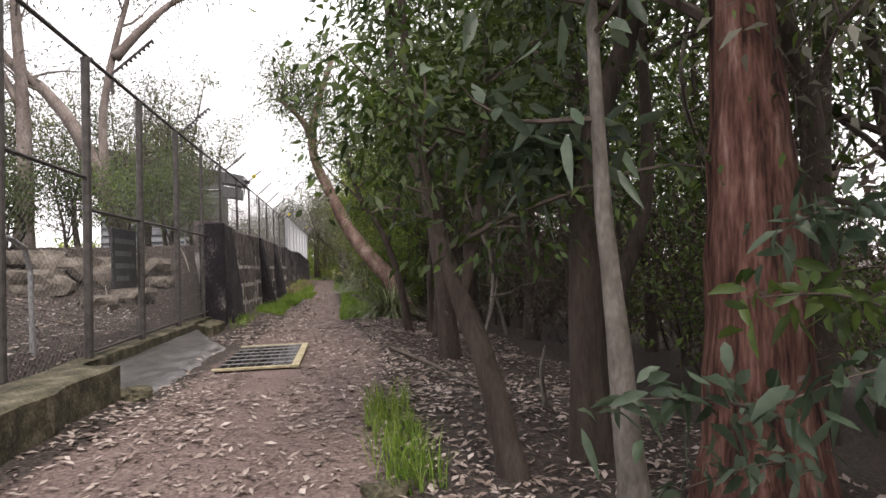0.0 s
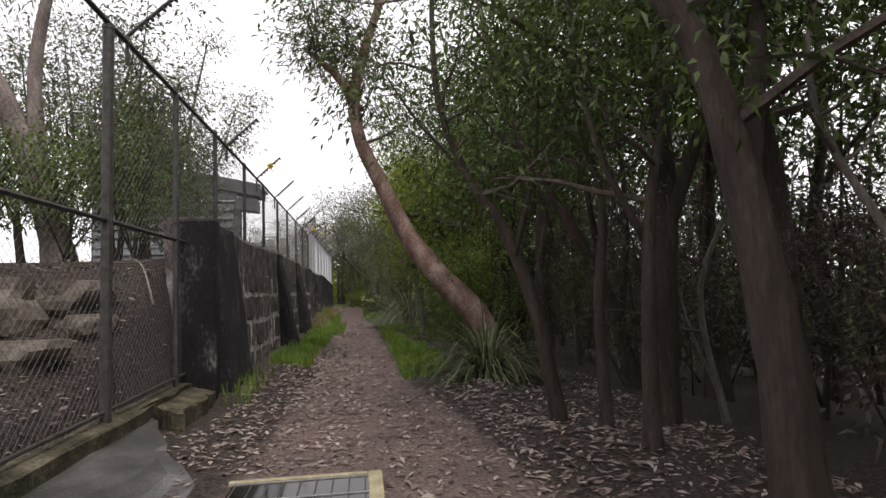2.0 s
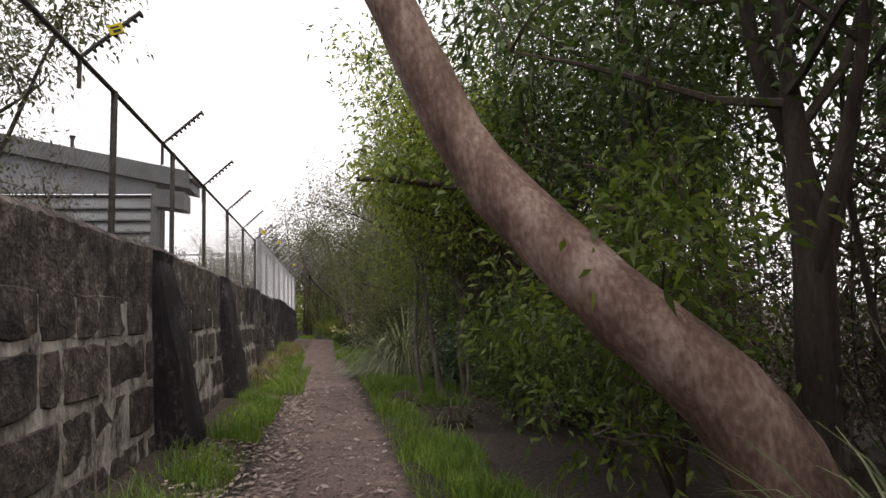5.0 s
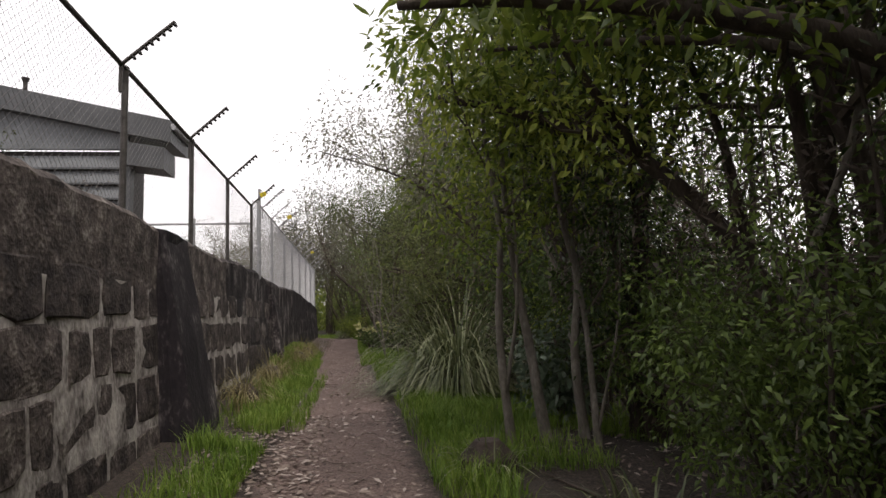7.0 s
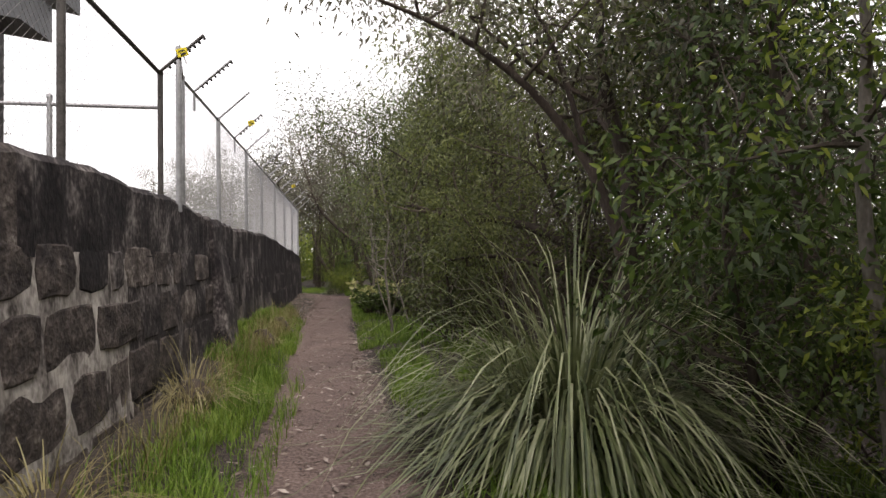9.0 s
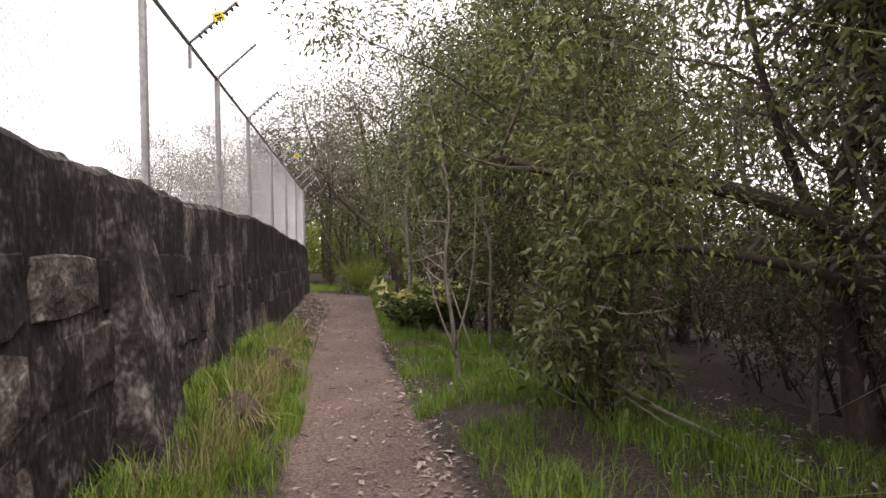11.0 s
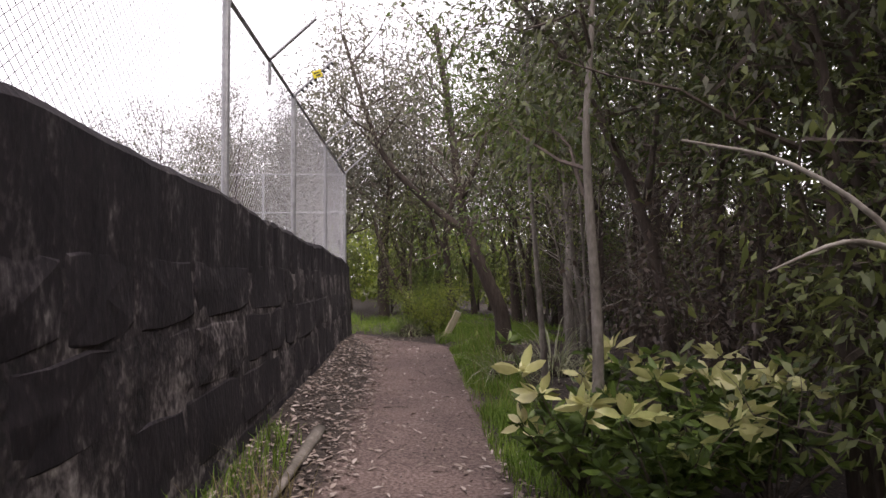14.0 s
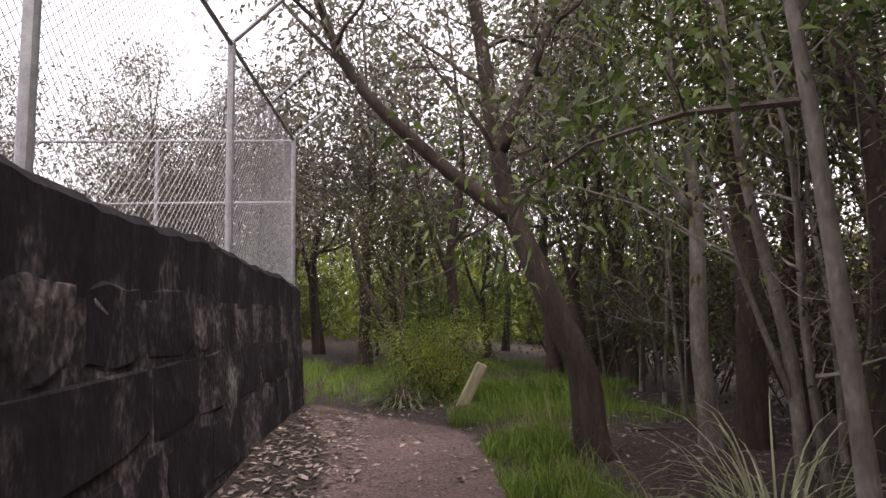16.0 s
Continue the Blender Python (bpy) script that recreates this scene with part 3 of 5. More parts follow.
        part("marking", MB().box(-0.02, -0.0105, -0.028, 0.035, -0.0065, -0.01), M_black, s, "black illegible mark")
        part("clip", MB().tube([(0, 0.008, -0.12), (0, 0.008, 0.09)], 0.008, 6), M_steel, s)
    board = thing("notice_board", "dark navy notice board with faded lettering on the fence", "sign", at=(-1.62, 6.55, 1.34))
    part("panel", MB().box(-0.012, -0.4, -0.36, 0.012, 0.38, 0.36, 0.006), M_sign, board)
    for i, (a, b) in enumerate(((-0.34, 0.3), (-0.34, 0.2), (-0.34, 0.32), (-0.3, 0.1))):
        part("lettering", MB().box(0.0125, a, 0.18 - i * 0.15, 0.0165, b, 0.24 - i * 0.15), M_clad, board, "faded illegible line of lettering")


build_fence()


# ---------- kerbs, slab and grate ----------
def rough_slab(name, pts, z0, z1, material, label, category, lean=0.0):
    """A worn slab over a quadrilateral, finely divided."""
    rng = random.Random(name)
    mb = MB()
    n, m = 10, 14
    (a, b, c, d) = [Vector(p) for p in pts]
    for j in range(m + 1):
        for i in range(n + 1):
            s, t = i / n, j / m
            p = (a * (1 - s) + b * s) * (1 - t) + (d * (1 - s) + c * s) * t
            e = 0.03 if i in (0, n) or j in (0, m) else 0
            mb.v.append((p.x + rng.uniform(-e, e), p.y + rng.uniform(-e, e), z1 * (1 - s) + z0 * s + rng.uniform(-0.006, 0.006) - e * 0.5))
    w = n + 1
    mb.f = [(j * w + i, j * w + i + 1, (j + 1) * w + i + 1, (j + 1) * w + i) for j in range(m) for i in range(n)]
    o = len(mb.v)
    mb.v += [(x, y, -0.25) for x, y, z in mb.v]
    rim = [i for i in range(w)] + [j * w + n for j in range(1, m + 1)] + [m * w + i for i in range(n - 1, -1, -1)] + [j * w for j in range(m - 1, 0, -1)]
    mb.f += [(rim[k], rim[(k + 1) % len(rim)], o + rim[(k + 1) % len(rim)], o + rim[k])[::-1] for k in range(len(rim))]
    return tagged(part(name, mb, material, smooth=False), label, category)


rough_slab("concrete_apron", [(-1.46, 4.9, 0), (-0.8, 4.7, 0), (-0.62, 7.6, 0), (-1.46, 9.3, 0)], 0.015, 0.2, M_concrete, "damp grey concrete apron sloping from fence to path", "slab")
kerb = rough_slab("retaining_kerb", [(-1.5, 0.2, 0), (-1.02, 0.2, 0), (-1.0, 4.55, 0), (-1.5, 4.6, 0)], 0.34, 0.36, M_moss, "low mossy concrete retaining kerb beside the path", "kerb")
rough_slab("fence_plinth", [(-1.62, 4.6, 0), (-1.44, 4.6, 0), (-1.44, 10.7, 0), (-1.62, 10.7, 0)], 0.3, 0.32, M_moss, "stained concrete plinth under the fence", "kerb")
rough_slab("broken_kerb", [(-1.5, 9.45, 0), (-1.2, 9.3, 0), (-1.22, 10.75, 0), (-1.5, 10.75, 0)], 0.2, 0.26, M_moss, "low mossy kerb block against the wall's end", "kerb")


def build_grate():
    g = thing("drain_grate", "steel drain grate with worn yellow edging over standing water", "drain", at=(0, 6.72, 0.02))
    x0, x1, y0, y1 = -0.43, 0.41, -0.95, 0.95
    part("pit_water", MB().box(x0, y0, -0.06, x1, y1, 0.017), M_water, g, "dark reflecting water")
    part("edge_strip", MB().box(x1, y0 - 0.06, 0.0, x1 + 0.09, y1 + 0.03, 0.034, 0.006), M_yellow_worn, g, "worn yellow painted edge")
    part("edge_strip", MB().box(x0 - 0.03, y1, 0.0, x1 - 0.004, y1 + 0.04, 0.032, 0.006), M_yellow_worn, g)
    part("edge_strip", MB().box(x0 - 0.03, y0 - 0.05, 0.0, x1 - 0.004, y0 - 0.01, 0.032, 0.006), M_yellow_worn, g)
    for i in range(9):
        x = x0 + 0.02 + i * (x1 - x0 - 0.04) / 8
        part("bearing_bar", MB().box(x - 0.005, y0, 0.002, x + 0.005, y1, 0.021), M_dark_steel, g)
    for i in range(7):
        y = y0 + 0.02 + i * (y1 - y0 - 0.04) / 6
        part("cross_bar", MB().box(x0, y - 0.008, 0.006, x1, y + 0.006, 0.023), M_steel, g)


build_grate()


# ---------- trees and shrubs ----------
def polyline(rng, p, d, length, n, wander, rise=0.0):
    pts = [Vector(p)]
    d = Vector(d).normalized()
    for i in range(n):
        d = (d + Vector((rng.uniform(-wander, wander), rng.uniform(-wander, wander), rng.uniform(-wander, wander) + rise))).normalized()
        pts.append(pts[-1] + d * length / n)
    return pts


def spline(pts, n=5):
    """A smooth line through the given points."""
    P = [Vector(p) for p in pts]
    P = [P[0] * 2 - P[1]] + P + [P[-1] * 2 - P[-2]]
    out = []
    for i in range(1, len(P) - 2):
        for k in range(n):
            t = k / n
            a, b, c, d = P[i - 1:i + 3]
            out.append(0.5 * ((2 * b) + (c - a) * t + (2 * a - 5 * b + 4 * c - d) * t * t + (3 * b - a - 3 * c + d) * t ** 3))
    return out + [P[-2]]


def grow(seed, stems, radius, bark, leaf, label, category="tree", name="tree", group="", limbs=6, limb_len=1.6, start=0.45, clusters=4, crown_r=0.45,
         per=60, leaf_len=0.078, leaf_w=0.028, spread=1.0, twig=None, fold=False, bias=(0, 0, 0), extra_clusters=(), up=0.35, taper=0.72):
    """A tree from its stems (lists of points from the foot up): trunk meshes, branches and a crown of leaves."""
    rng, nrng = random.Random(seed), np.random.default_rng(seed)
    foot = Vector(stems[0][0])
    root = thing(name, label, category, group, at=foot)
    wood = MB()
    centres = [Vector(c) - foot for c in extra_clusters]
    for si, st in enumerate(stems):
        pts = [p - foot for p in spline(st)]
        r0 = radius if si == 0 else radius * 0.5
        n = len(pts)
        rad = [r0 * (1 - taper * (i / (n - 1)) ** 0.9) * (1.18 if i == 0 and si == 0 else 1.06 if i == 1 and si == 0 else 1) for i in range(n)]
        if si == 0:
            pts = [pts[0] - Vector((0, 0, 0.35))] + pts
            rad = [rad[0] * 1.25] + rad
        part("trunk", MB().tube(pts, rad, 12 if r0 > 0.05 else 7, 0.07, rng), bark, root, smooth=True)
        total = len(pts) - 1
        if per:
            for f in (0.72, 0.82, 0.9, 0.97, 1.0):
                centres += [pts[int(f * total)] + Vector((rng.uniform(-0.35, 0.35), rng.uniform(-0.35, 0.35), rng.uniform(-0.1, 0.3))) * min(1, crown_r * 2) for _ in range(2)]
        for k in range(limbs):
            f = start + (1 - start) * (k + rng.random()) / limbs
            i = min(total - 1, int(f * total))
            p = pts[i].lerp(pts[i + 1], f * total - i)
            a = rng.uniform(0, 2 * math.pi)
            d = Vector((math.cos(a) * spread + bias[0], math.sin(a) * spread + bias[1], rng.uniform(0.05, 0.9) + bias[2]))
            ln = limb_len * rng.uniform(0.6, 1.25) * (1.15 - 0.5 * f)
            lp = polyline(rng, p, d, ln, 4, 0.34, up * 0.2)
            r1 = min(rad[min(i, len(rad) - 1)] * 0.6, 0.016 + ln * 0.011)
            wood.tube(lp, [r1 * (1 - 0.2 * q) for q in range(5)], 5 if r1 > 0.02 else 4)
            for c in range(clusters):
                q = lp[rng.randint(1, 4)]
                tp = polyline(rng, q, (rng.uniform(-1, 1), rng.uniform(-1, 1), rng.uniform(-0.3, 0.8)), rng.uniform(0.25, 0.75) * crown_r * 1.7, 2, 0.5)
                wood.tube(tp, [max(0.003, r1 * 0.34) * (1 - 0.36 * w) for w in range(3)], 3)
                centres.append(tp[-1])
                if rng.random() < 0.6:
                    centres.append(tp[1])
            centres.append(lp[-1])
    part("branchwork", wood, twig or bark, root)["kind"] = "stuff"
    if per:
        crown = new("crown", leaves_mesh("crown", nrng, [tuple(c) for c in centres], crown_r, per, leaf_len, leaf_w, leaf, fold=fold))
        crown.parent = root
    return root


def hang(ob, x, y, turn=0.0, size=1.0, z=None):
    """A turned, scaled copy standing on the ground."""
    m = pose(x, y, height(x, y) if z is None else z, 0, 0, turn)
    c = copy_thing(ob, m)
    c.scale = (size, size, size)
    return c


GH = lambda x, y, z=0.0: (x, y, height(x, y) + z)

# trees beside the path, foot by foot
grow(11, [[GH(3.0, 1.4), (3.02, 1.4, 1.4), (3.02, 1.42, 2.6), (3.1, 1.5, 6.5)]], 0.29, M_bark_red, M_leaf, "tall tree with shaggy red fibrous bark beside the path", limbs=8, limb_len=2.4, start=0.62, clusters=4, per=50, twig=M_twig)
grow(12, [[GH(2.5, 2.25), (2.5, 2.25, 1.0), (2.56, 2.2, 1.9), (2.95, 2.2, 3.0), (3.3, 2.3, 5.5)], [(2.52, 2.25, 0.6), (2.95, 2.3, 1.5), (3.1, 2.5, 2.8), (3.3, 2.6, 4.5)]], 0.13, M_bark_dark, M_leaf, "dark forked tree trunk in leaf litter", limbs=6, limb_len=2.0, start=0.6, per=42, twig=M_twig)
grow(13, [[GH(2.36, 1.45), (2.3, 1.45, 0.8), (2.27, 1.5, 1.6), (2.3, 1.6, 3.2)]], 0.075, M_bark_grey, M_leaf_blue, "slim grey sapling with broad blue-green leaves", limbs=5, limb_len=0.7, start=0.72, crown_r=0.2, clusters=2, per=4, leaf_len=0.22, leaf_w=0.075, fold=True, twig=M_twig,
     extra_clusters=[(2.3, 2.2, 1.7), (2.2, 2.3, 1.8), (2.35, 2.1, 1.9)])
grow(14, [[GH(1.92, 2.0), (1.83, 2.1, 0.5), (1.68, 2.3, 1.05), (1.6, 2.5, 1.5), (1.5, 2.9, 2.6), (1.5, 3.2, 4.2)], [(1.72, 2.25, 0.95), (1.88, 2.4, 1.5), (2.0, 2.6, 2.4), (2.1, 2.8, 3.8)]], 0.085, M_bark_dark, M_leaf, "slender forked understorey tree at the path's edge", limbs=7, limb_len=1.3, start=0.5, clusters=4, crown_r=0.4, per=55, leaf_len=0.09, leaf_w=0.035, twig=M_twig)
grow(15, [[GH(2.36, 6.25), (2.32, 6.27, 0.8), (2.22, 6.3, 1.6), (2.08, 6.35, 2.3), (1.82, 6.5, 3.1), (1.7, 6.8, 5.2)], [(2.2, 6.3, 1.5), (2.5, 6.5, 2.6), (2.8, 6.9, 4.4)]], 0.14, M_bark_dark, M_leaf, "dark trunked tree leaning over the path", limbs=8, limb_len=1.9, start=0.5, clusters=5, per=40, twig=M_twig)
grow(16, [[GH(2.5, 12.5), (2.14, 12.6, 0.82), (1.65, 12.9, 1.43), (1.17, 13.3, 2.15), (0.77, 13.4, 3.03), (0.4, 13.5, 3.95), (0.42, 13.7, 5.0), (0.9, 14.0, 6.6)], [(0.42, 13.6, 4.3), (0.1, 13.6, 4.9), (-0.5, 13.8, 5.5)]], 0.235, M_bark_pink, M_leaf_olive, "leaning gum tree with smooth pinkish bark", limbs=6, limb_len=1.5, start=0.66, clusters=4, crown_r=0.5, per=55, leaf_len=0.14, leaf_w=0.028, twig=M_twig, bias=(0.5, 0.2, 0.1))
grow(17, [[GH(3.9, 11.0), (3.57, 11.0, 1.12), (3.08, 11.0, 2.09), (2.68, 11.1, 2.79), (2.34, 11.2, 3.74), (2.1, 11.5, 5.4)], [(3.6, 11.0, 1.0), (3.45, 11.1, 2.2), (3.35, 11.1, 2.95), (3.1, 11.2, 3.6), (2.9, 11.4, 5.2)], [(3.75, 11.0, 0.7), (3.95, 11.1, 2.2), (3.9, 11.2, 3.9), (3.9, 11.4, 5.6)]], 0.11, M_bark_dark, M_leaf, "large dark tree splitting into several leaning stems", limbs=6, limb_len=2.0, start=0.5, clusters=4, per=38, twig=M_twig)
grow(18, [[GH(2.08, 19.55), (2.0, 19.6, 0.8), (1.9, 19.65, 1.6), (1.86, 19.75, 2.6), (1.95, 19.85, 4.2)]], 0.055, M_bark_grey, M_leaf_bright, "slim grey stemmed sapling with bright leaves", limbs=8, limb_len=1.1, start=0.62, clusters=4, crown_r=0.35, per=22, leaf_len=0.075, leaf_w=0.03, twig=M_twig, fold=True)
grow(19, [[GH(3.4, 22.4), (3.3, 22.4, 0.9), (3.2, 22.4, 1.8), (3.35, 22.5, 3.0), (3.25, 22.7, 4.4)]], 0.06, M_bark_grey, M_leaf_bright, "slim grey stemmed sapling with bright leaves", limbs=8, limb_len=1.2, start=0.55, clusters=4, crown_r=0.35, per=24, leaf_len=0.075, leaf_w=0.03, twig=M_twig, fold=True)
grow(20, [[GH(3.3, 20.3), (3.35, 20.3, 1.0), (3.2, 20.3, 2.0), (3.25, 20.5, 4.0)]], 0.07, M_bark_dark, M_leaf, "slim dark sapling in the thicket", limbs=7, limb_len=1.3, start=0.45, clusters=4, crown_r=0.4, per=40, twig=M_twig)
grow(21, [[GH(1.22, 30.85), (1.17, 30.9, 0.7), (1.1, 30.95, 1.4), (1.18, 31.05, 2.3), (1.0, 31.35, 3.6)], [(1.18, 30.85, 0.4), (1.42, 30.95, 1.2), (1.52, 31.05, 2.2), (1.57, 31.25, 3.4)], [(1.2, 30.85, 0.3), (0.95, 31.0, 1.1), (0.85, 31.2, 2.0), (0.6, 31.4, 2.9)]], 0.035, M_bark_grey, M_leaf_olive, "spindly grey shrub tree with sparse leaves", limbs=7, limb_len=0.6, start=0.4, clusters=3, crown_r=0.25, per=9, fold=True, leaf_len=0.08, leaf_w=0.027, twig=M_twig_pale)
grow(22, [[GH(2.0, 32.4), (2.0, 32.45, 0.7), (2.05, 32.5, 1.5), (1.97, 32.7, 2.6), (2.15, 32.9, 3.8)]], 0.035, M_bark_grey, M_leaf_olive, "spindly grey shrub tree with sparse leaves", limbs=8, limb_len=0.7, start=0.3, clusters=4, crown_r=0.35, per=11, fold=True, leaf_len=0.08, leaf_w=0.027, twig=M_twig_pale)
grow(23, [[GH(1.38, 37.85), (1.33, 37.85, 1.0), (1.27, 37.85, 2.0), (1.22, 37.9, 3.2), (1.3, 38.1, 6.0)]], 0.045, M_bark_grey, M_leaf, "straight pale grey trunk rising through the shrubs", limbs=8, limb_len=1.7, start=0.55, clusters=5, per=55, twig=M_twig)
grow(24, [[GH(1.37, 40.80), (1.32, 40.80, 0.9), (1.06, 40.80, 1.55), (0.77, 40.80, 2.3), (0.65, 40.80, 2.9), (0.51, 40.80, 4.1), (0.27, 40.90, 5.8)], [(0.82, 40.80, 2.2), (0.12, 40.80, 2.75), (-0.58, 40.80, 3.5), (-0.93, 40.80, 4.4), (-1.28, 40.90, 5.6)], [(0.67, 40.80, 2.8), (1.02, 40.90, 3.6), (1.52, 41.00, 4.9)]], 0.15, M_bark_dark, M_leaf_grey, "gnarled dark tree with a swollen base and bare limbs", limbs=11, limb_len=1.5, start=0.5, clusters=4, crown_r=0.4, per=30, leaf_len=0.08, leaf_w=0.028, twig=M_twig)
grow(25, [[GH(2.60, 41.20), (2.55, 41.20, 1.2), (2.60, 41.20, 2.6), (2.50, 41.30, 4.0), (2.90, 41.60, 6)], [(2.56, 41.20, 2.3), (2.10, 41.30, 3.2), (1.60, 41.50, 4.4)]], 0.1, M_bark_grey, M_leaf_olive, "grey forked tree at the edge of the clearing", limbs=8, limb_len=1.6, start=0.5, clusters=4, per=30, twig=M_twig)
grow(26, [[GH(2.35, 39.60), (2.30, 39.60, 1.2), (2.15, 39.70, 2.4), (2.10, 39.80, 3.9), (1.90, 40.00, 5.6)], [(2.32, 39.60, 0.8), (2.05, 39.60, 1.6), (1.80, 39.70, 2.8)]], 0.055, M_bark_grey, M_leaf_olive, "grey multi-stemmed tree among thin stems", limbs=7, limb_len=1.5, start=0.5, clusters=4, per=14, twig=M_twig_pale)
grow(27, [[GH(0.20, 46.80), (-0.30, 46.80, 0.9), (-0.90, 46.90, 2.0), (-1.20, 47.10, 3.2)], [(-0.20, 46.80, 0.7), (-0.20, 47.00, 2.0), (0.00, 47.10, 3.6)]], 0.14, M_bark_dark, M_leaf_olive, "dark tree with crooked limbs beyond the clearing", limbs=8, limb_len=1.8, start=0.4, clusters=4, per=30, twig=M_twig)
grow(35, [[GH(2.15, 8.95), (1.98, 8.95, 0.95), (1.72, 9.0, 1.75), (1.4, 9.1, 2.3), (1.15, 9.2, 3.2), (1.2, 9.5, 5.0)], [(1.8, 8.95, 1.5), (2.1, 9.1, 2.6), (2.3, 9.4, 4.4)]], 0.075, M_bark_dark, M_leaf, "slender dark tree curving toward the path", limbs=8, limb_len=1.5, start=0.5, clusters=4, per=36, leaf_len=0.075, leaf_w=0.027, twig=M_twig)
grow(36, [[GH(2.5, 8.7), (2.5, 8.75, 1.0), (2.6, 8.8, 2.0), (2.45, 8.9, 2.9), (2.5, 9.1, 5.2)]], 0.06, M_bark_dark, M_leaf, "slender dark upright tree in the thicket", limbs=8, limb_len=1.5, start=0.5, clusters=4, per=36, leaf_len=0.075, leaf_w=0.027, twig=M_twig)
grow(37, [[GH(2.45, 7.8), (2.5, 7.85, 0.95), (2.6, 7.9, 1.9), (2.8, 8.0, 2.7), (2.9, 8.2, 5.0)], [(2.55, 7.9, 1.5), (2.2, 8.0, 2.4), (2.1, 8.3, 4.0)]], 0.07, M_bark_dark, M_leaf, "slender dark forked tree in the thicket", limbs=8, limb_len=1.5, start=0.5, clusters=4, per=36, leaf_len=0.075, leaf_w=0.027, twig=M_twig)
grow(38, [[GH(1.75, 19.5), (1.7, 19.55, 1.0), (1.76, 19.6, 2.0), (1.68, 19.7, 2.9), (1.75, 19.9, 4.2)], [(1.72, 19.5, 0.5), (1.9, 19.6, 1.4), (1.92, 19.7, 2.8)]], 0.045, M_bark_grey, M_leaf_bright, "thin sapling with yellow-green leaves", limbs=9, limb_len=0.9, start=0.5, clusters=4, crown_r=0.35, per=20, leaf_len=0.075, leaf_w=0.03, twig=M_twig, fold=True)
grow(39, [[GH(3.1, 32.3), (3.15, 32.35, 1.2), (3.25, 32.4, 2.1), (3.2, 32.6, 3.4), (3.3, 32.8, 5.4)]], 0.06, M_bark_grey, M_leaf_olive, "thin grey trunk among bare stems", limbs=8, limb_len=1.3, start=0.45, clusters=4, per=26, leaf_len=0.075, leaf_w=0.026, twig=M_twig)
grow(46, [[GH(1.05, 35.0), (1.07, 35.0, 1.2), (1.02, 35.0, 2.4), (1.1, 35.1, 3.8), (0.85, 35.4, 6.2)]], 0.05, M_bark_grey, M_leaf_olive, "slim pale grey trunk rising behind the cream-tipped shrubs", limbs=10, limb_len=1.5, start=0.42, clusters=5, crown_r=0.45, per=26, leaf_len=0.085, leaf_w=0.03, twig=M_twig, taper=0.9)
grow(47, [[GH(2.2, 36.4), (2.1, 36.4, 1.5), (1.6, 36.5, 3.0), (0.8, 36.6, 4.2), (-0.3, 36.8, 5.2)], [(2.0, 36.4, 2.2), (2.3, 36.7, 3.6), (2.5, 37.2, 5.4)]], 0.075, M_bark_dark, M_leaf_grey, "dark stemmed tree leaning out above the path", limbs=9, limb_len=1.6, start=0.4, clusters=5, crown_r=0.5, per=42, leaf_len=0.085, leaf_w=0.03, twig=M_twig, taper=0.9)
grow(48, [[GH(2.5, 19.7), (2.45, 19.7, 0.8), (2.52, 19.7, 1.6), (2.4, 19.8, 2.6), (2.5, 19.9, 4.2)]], 0.05, M_bark_grey, M_leaf, "slim grey stemmed sapling with dark leaves", limbs=8, limb_len=0.9, start=0.6, clusters=4, crown_r=0.35, per=24, leaf_len=0.085, leaf_w=0.034, twig=M_twig)
grow(49, [[GH(2.75, 30.6), (2.7, 30.7, 1.4), (2.3, 30.9, 2.8), (1.3, 31.1, 3.7), (-0.1, 31.4, 4.4)], [(2.6, 30.7, 2.0), (2.8, 31.2, 3.6), (2.6, 31.6, 5.2)]], 0.045, M_bark_dark, M_leaf_olive, "olive leaved tree leaning out above the path", limbs=10, limb_len=1.5, start=0.42, clusters=5, crown_r=0.45, per=42, leaf_len=0.085, leaf_w=0.03, twig=M_twig, taper=0.9)
grow(50, [[GH(3.4, 25.4), (3.2, 25.4, 1.8), (2.5, 25.5, 3.1), (1.4, 25.5, 3.9), (-0.2, 25.4, 4.4)], [(2.9, 25.4, 2.6), (2.6, 25.9, 4.2), (1.7, 26.4, 5.8)]], 0.09, M_bark_dark, M_leaf_grey, "tall grey-green tree leaning out above the path", limbs=10, limb_len=1.5, start=0.5, clusters=5, crown_r=0.5, per=46, leaf_len=0.09, leaf_w=0.032, twig=M_twig, taper=0.9)
grow(51, [[GH(2.6, 20.8), (2.5, 20.8, 0.35), (2.35, 20.75, 0.7)], [GH(2.6, 20.8), (2.8, 20.9, 0.4), (2.9, 21.0, 0.85)], [GH(2.6, 20.8), (2.6, 20.6, 0.3), (2.5, 20.4, 0.55)]], 0.02, M_twig, M_leaf_blue, "low shrub with broad blue-green leaves in grass", "shrub", "shrub", limbs=7, limb_len=0.4, start=0.15, clusters=3, crown_r=0.2, per=6, leaf_len=0.13, leaf_w=0.05, fold=True)
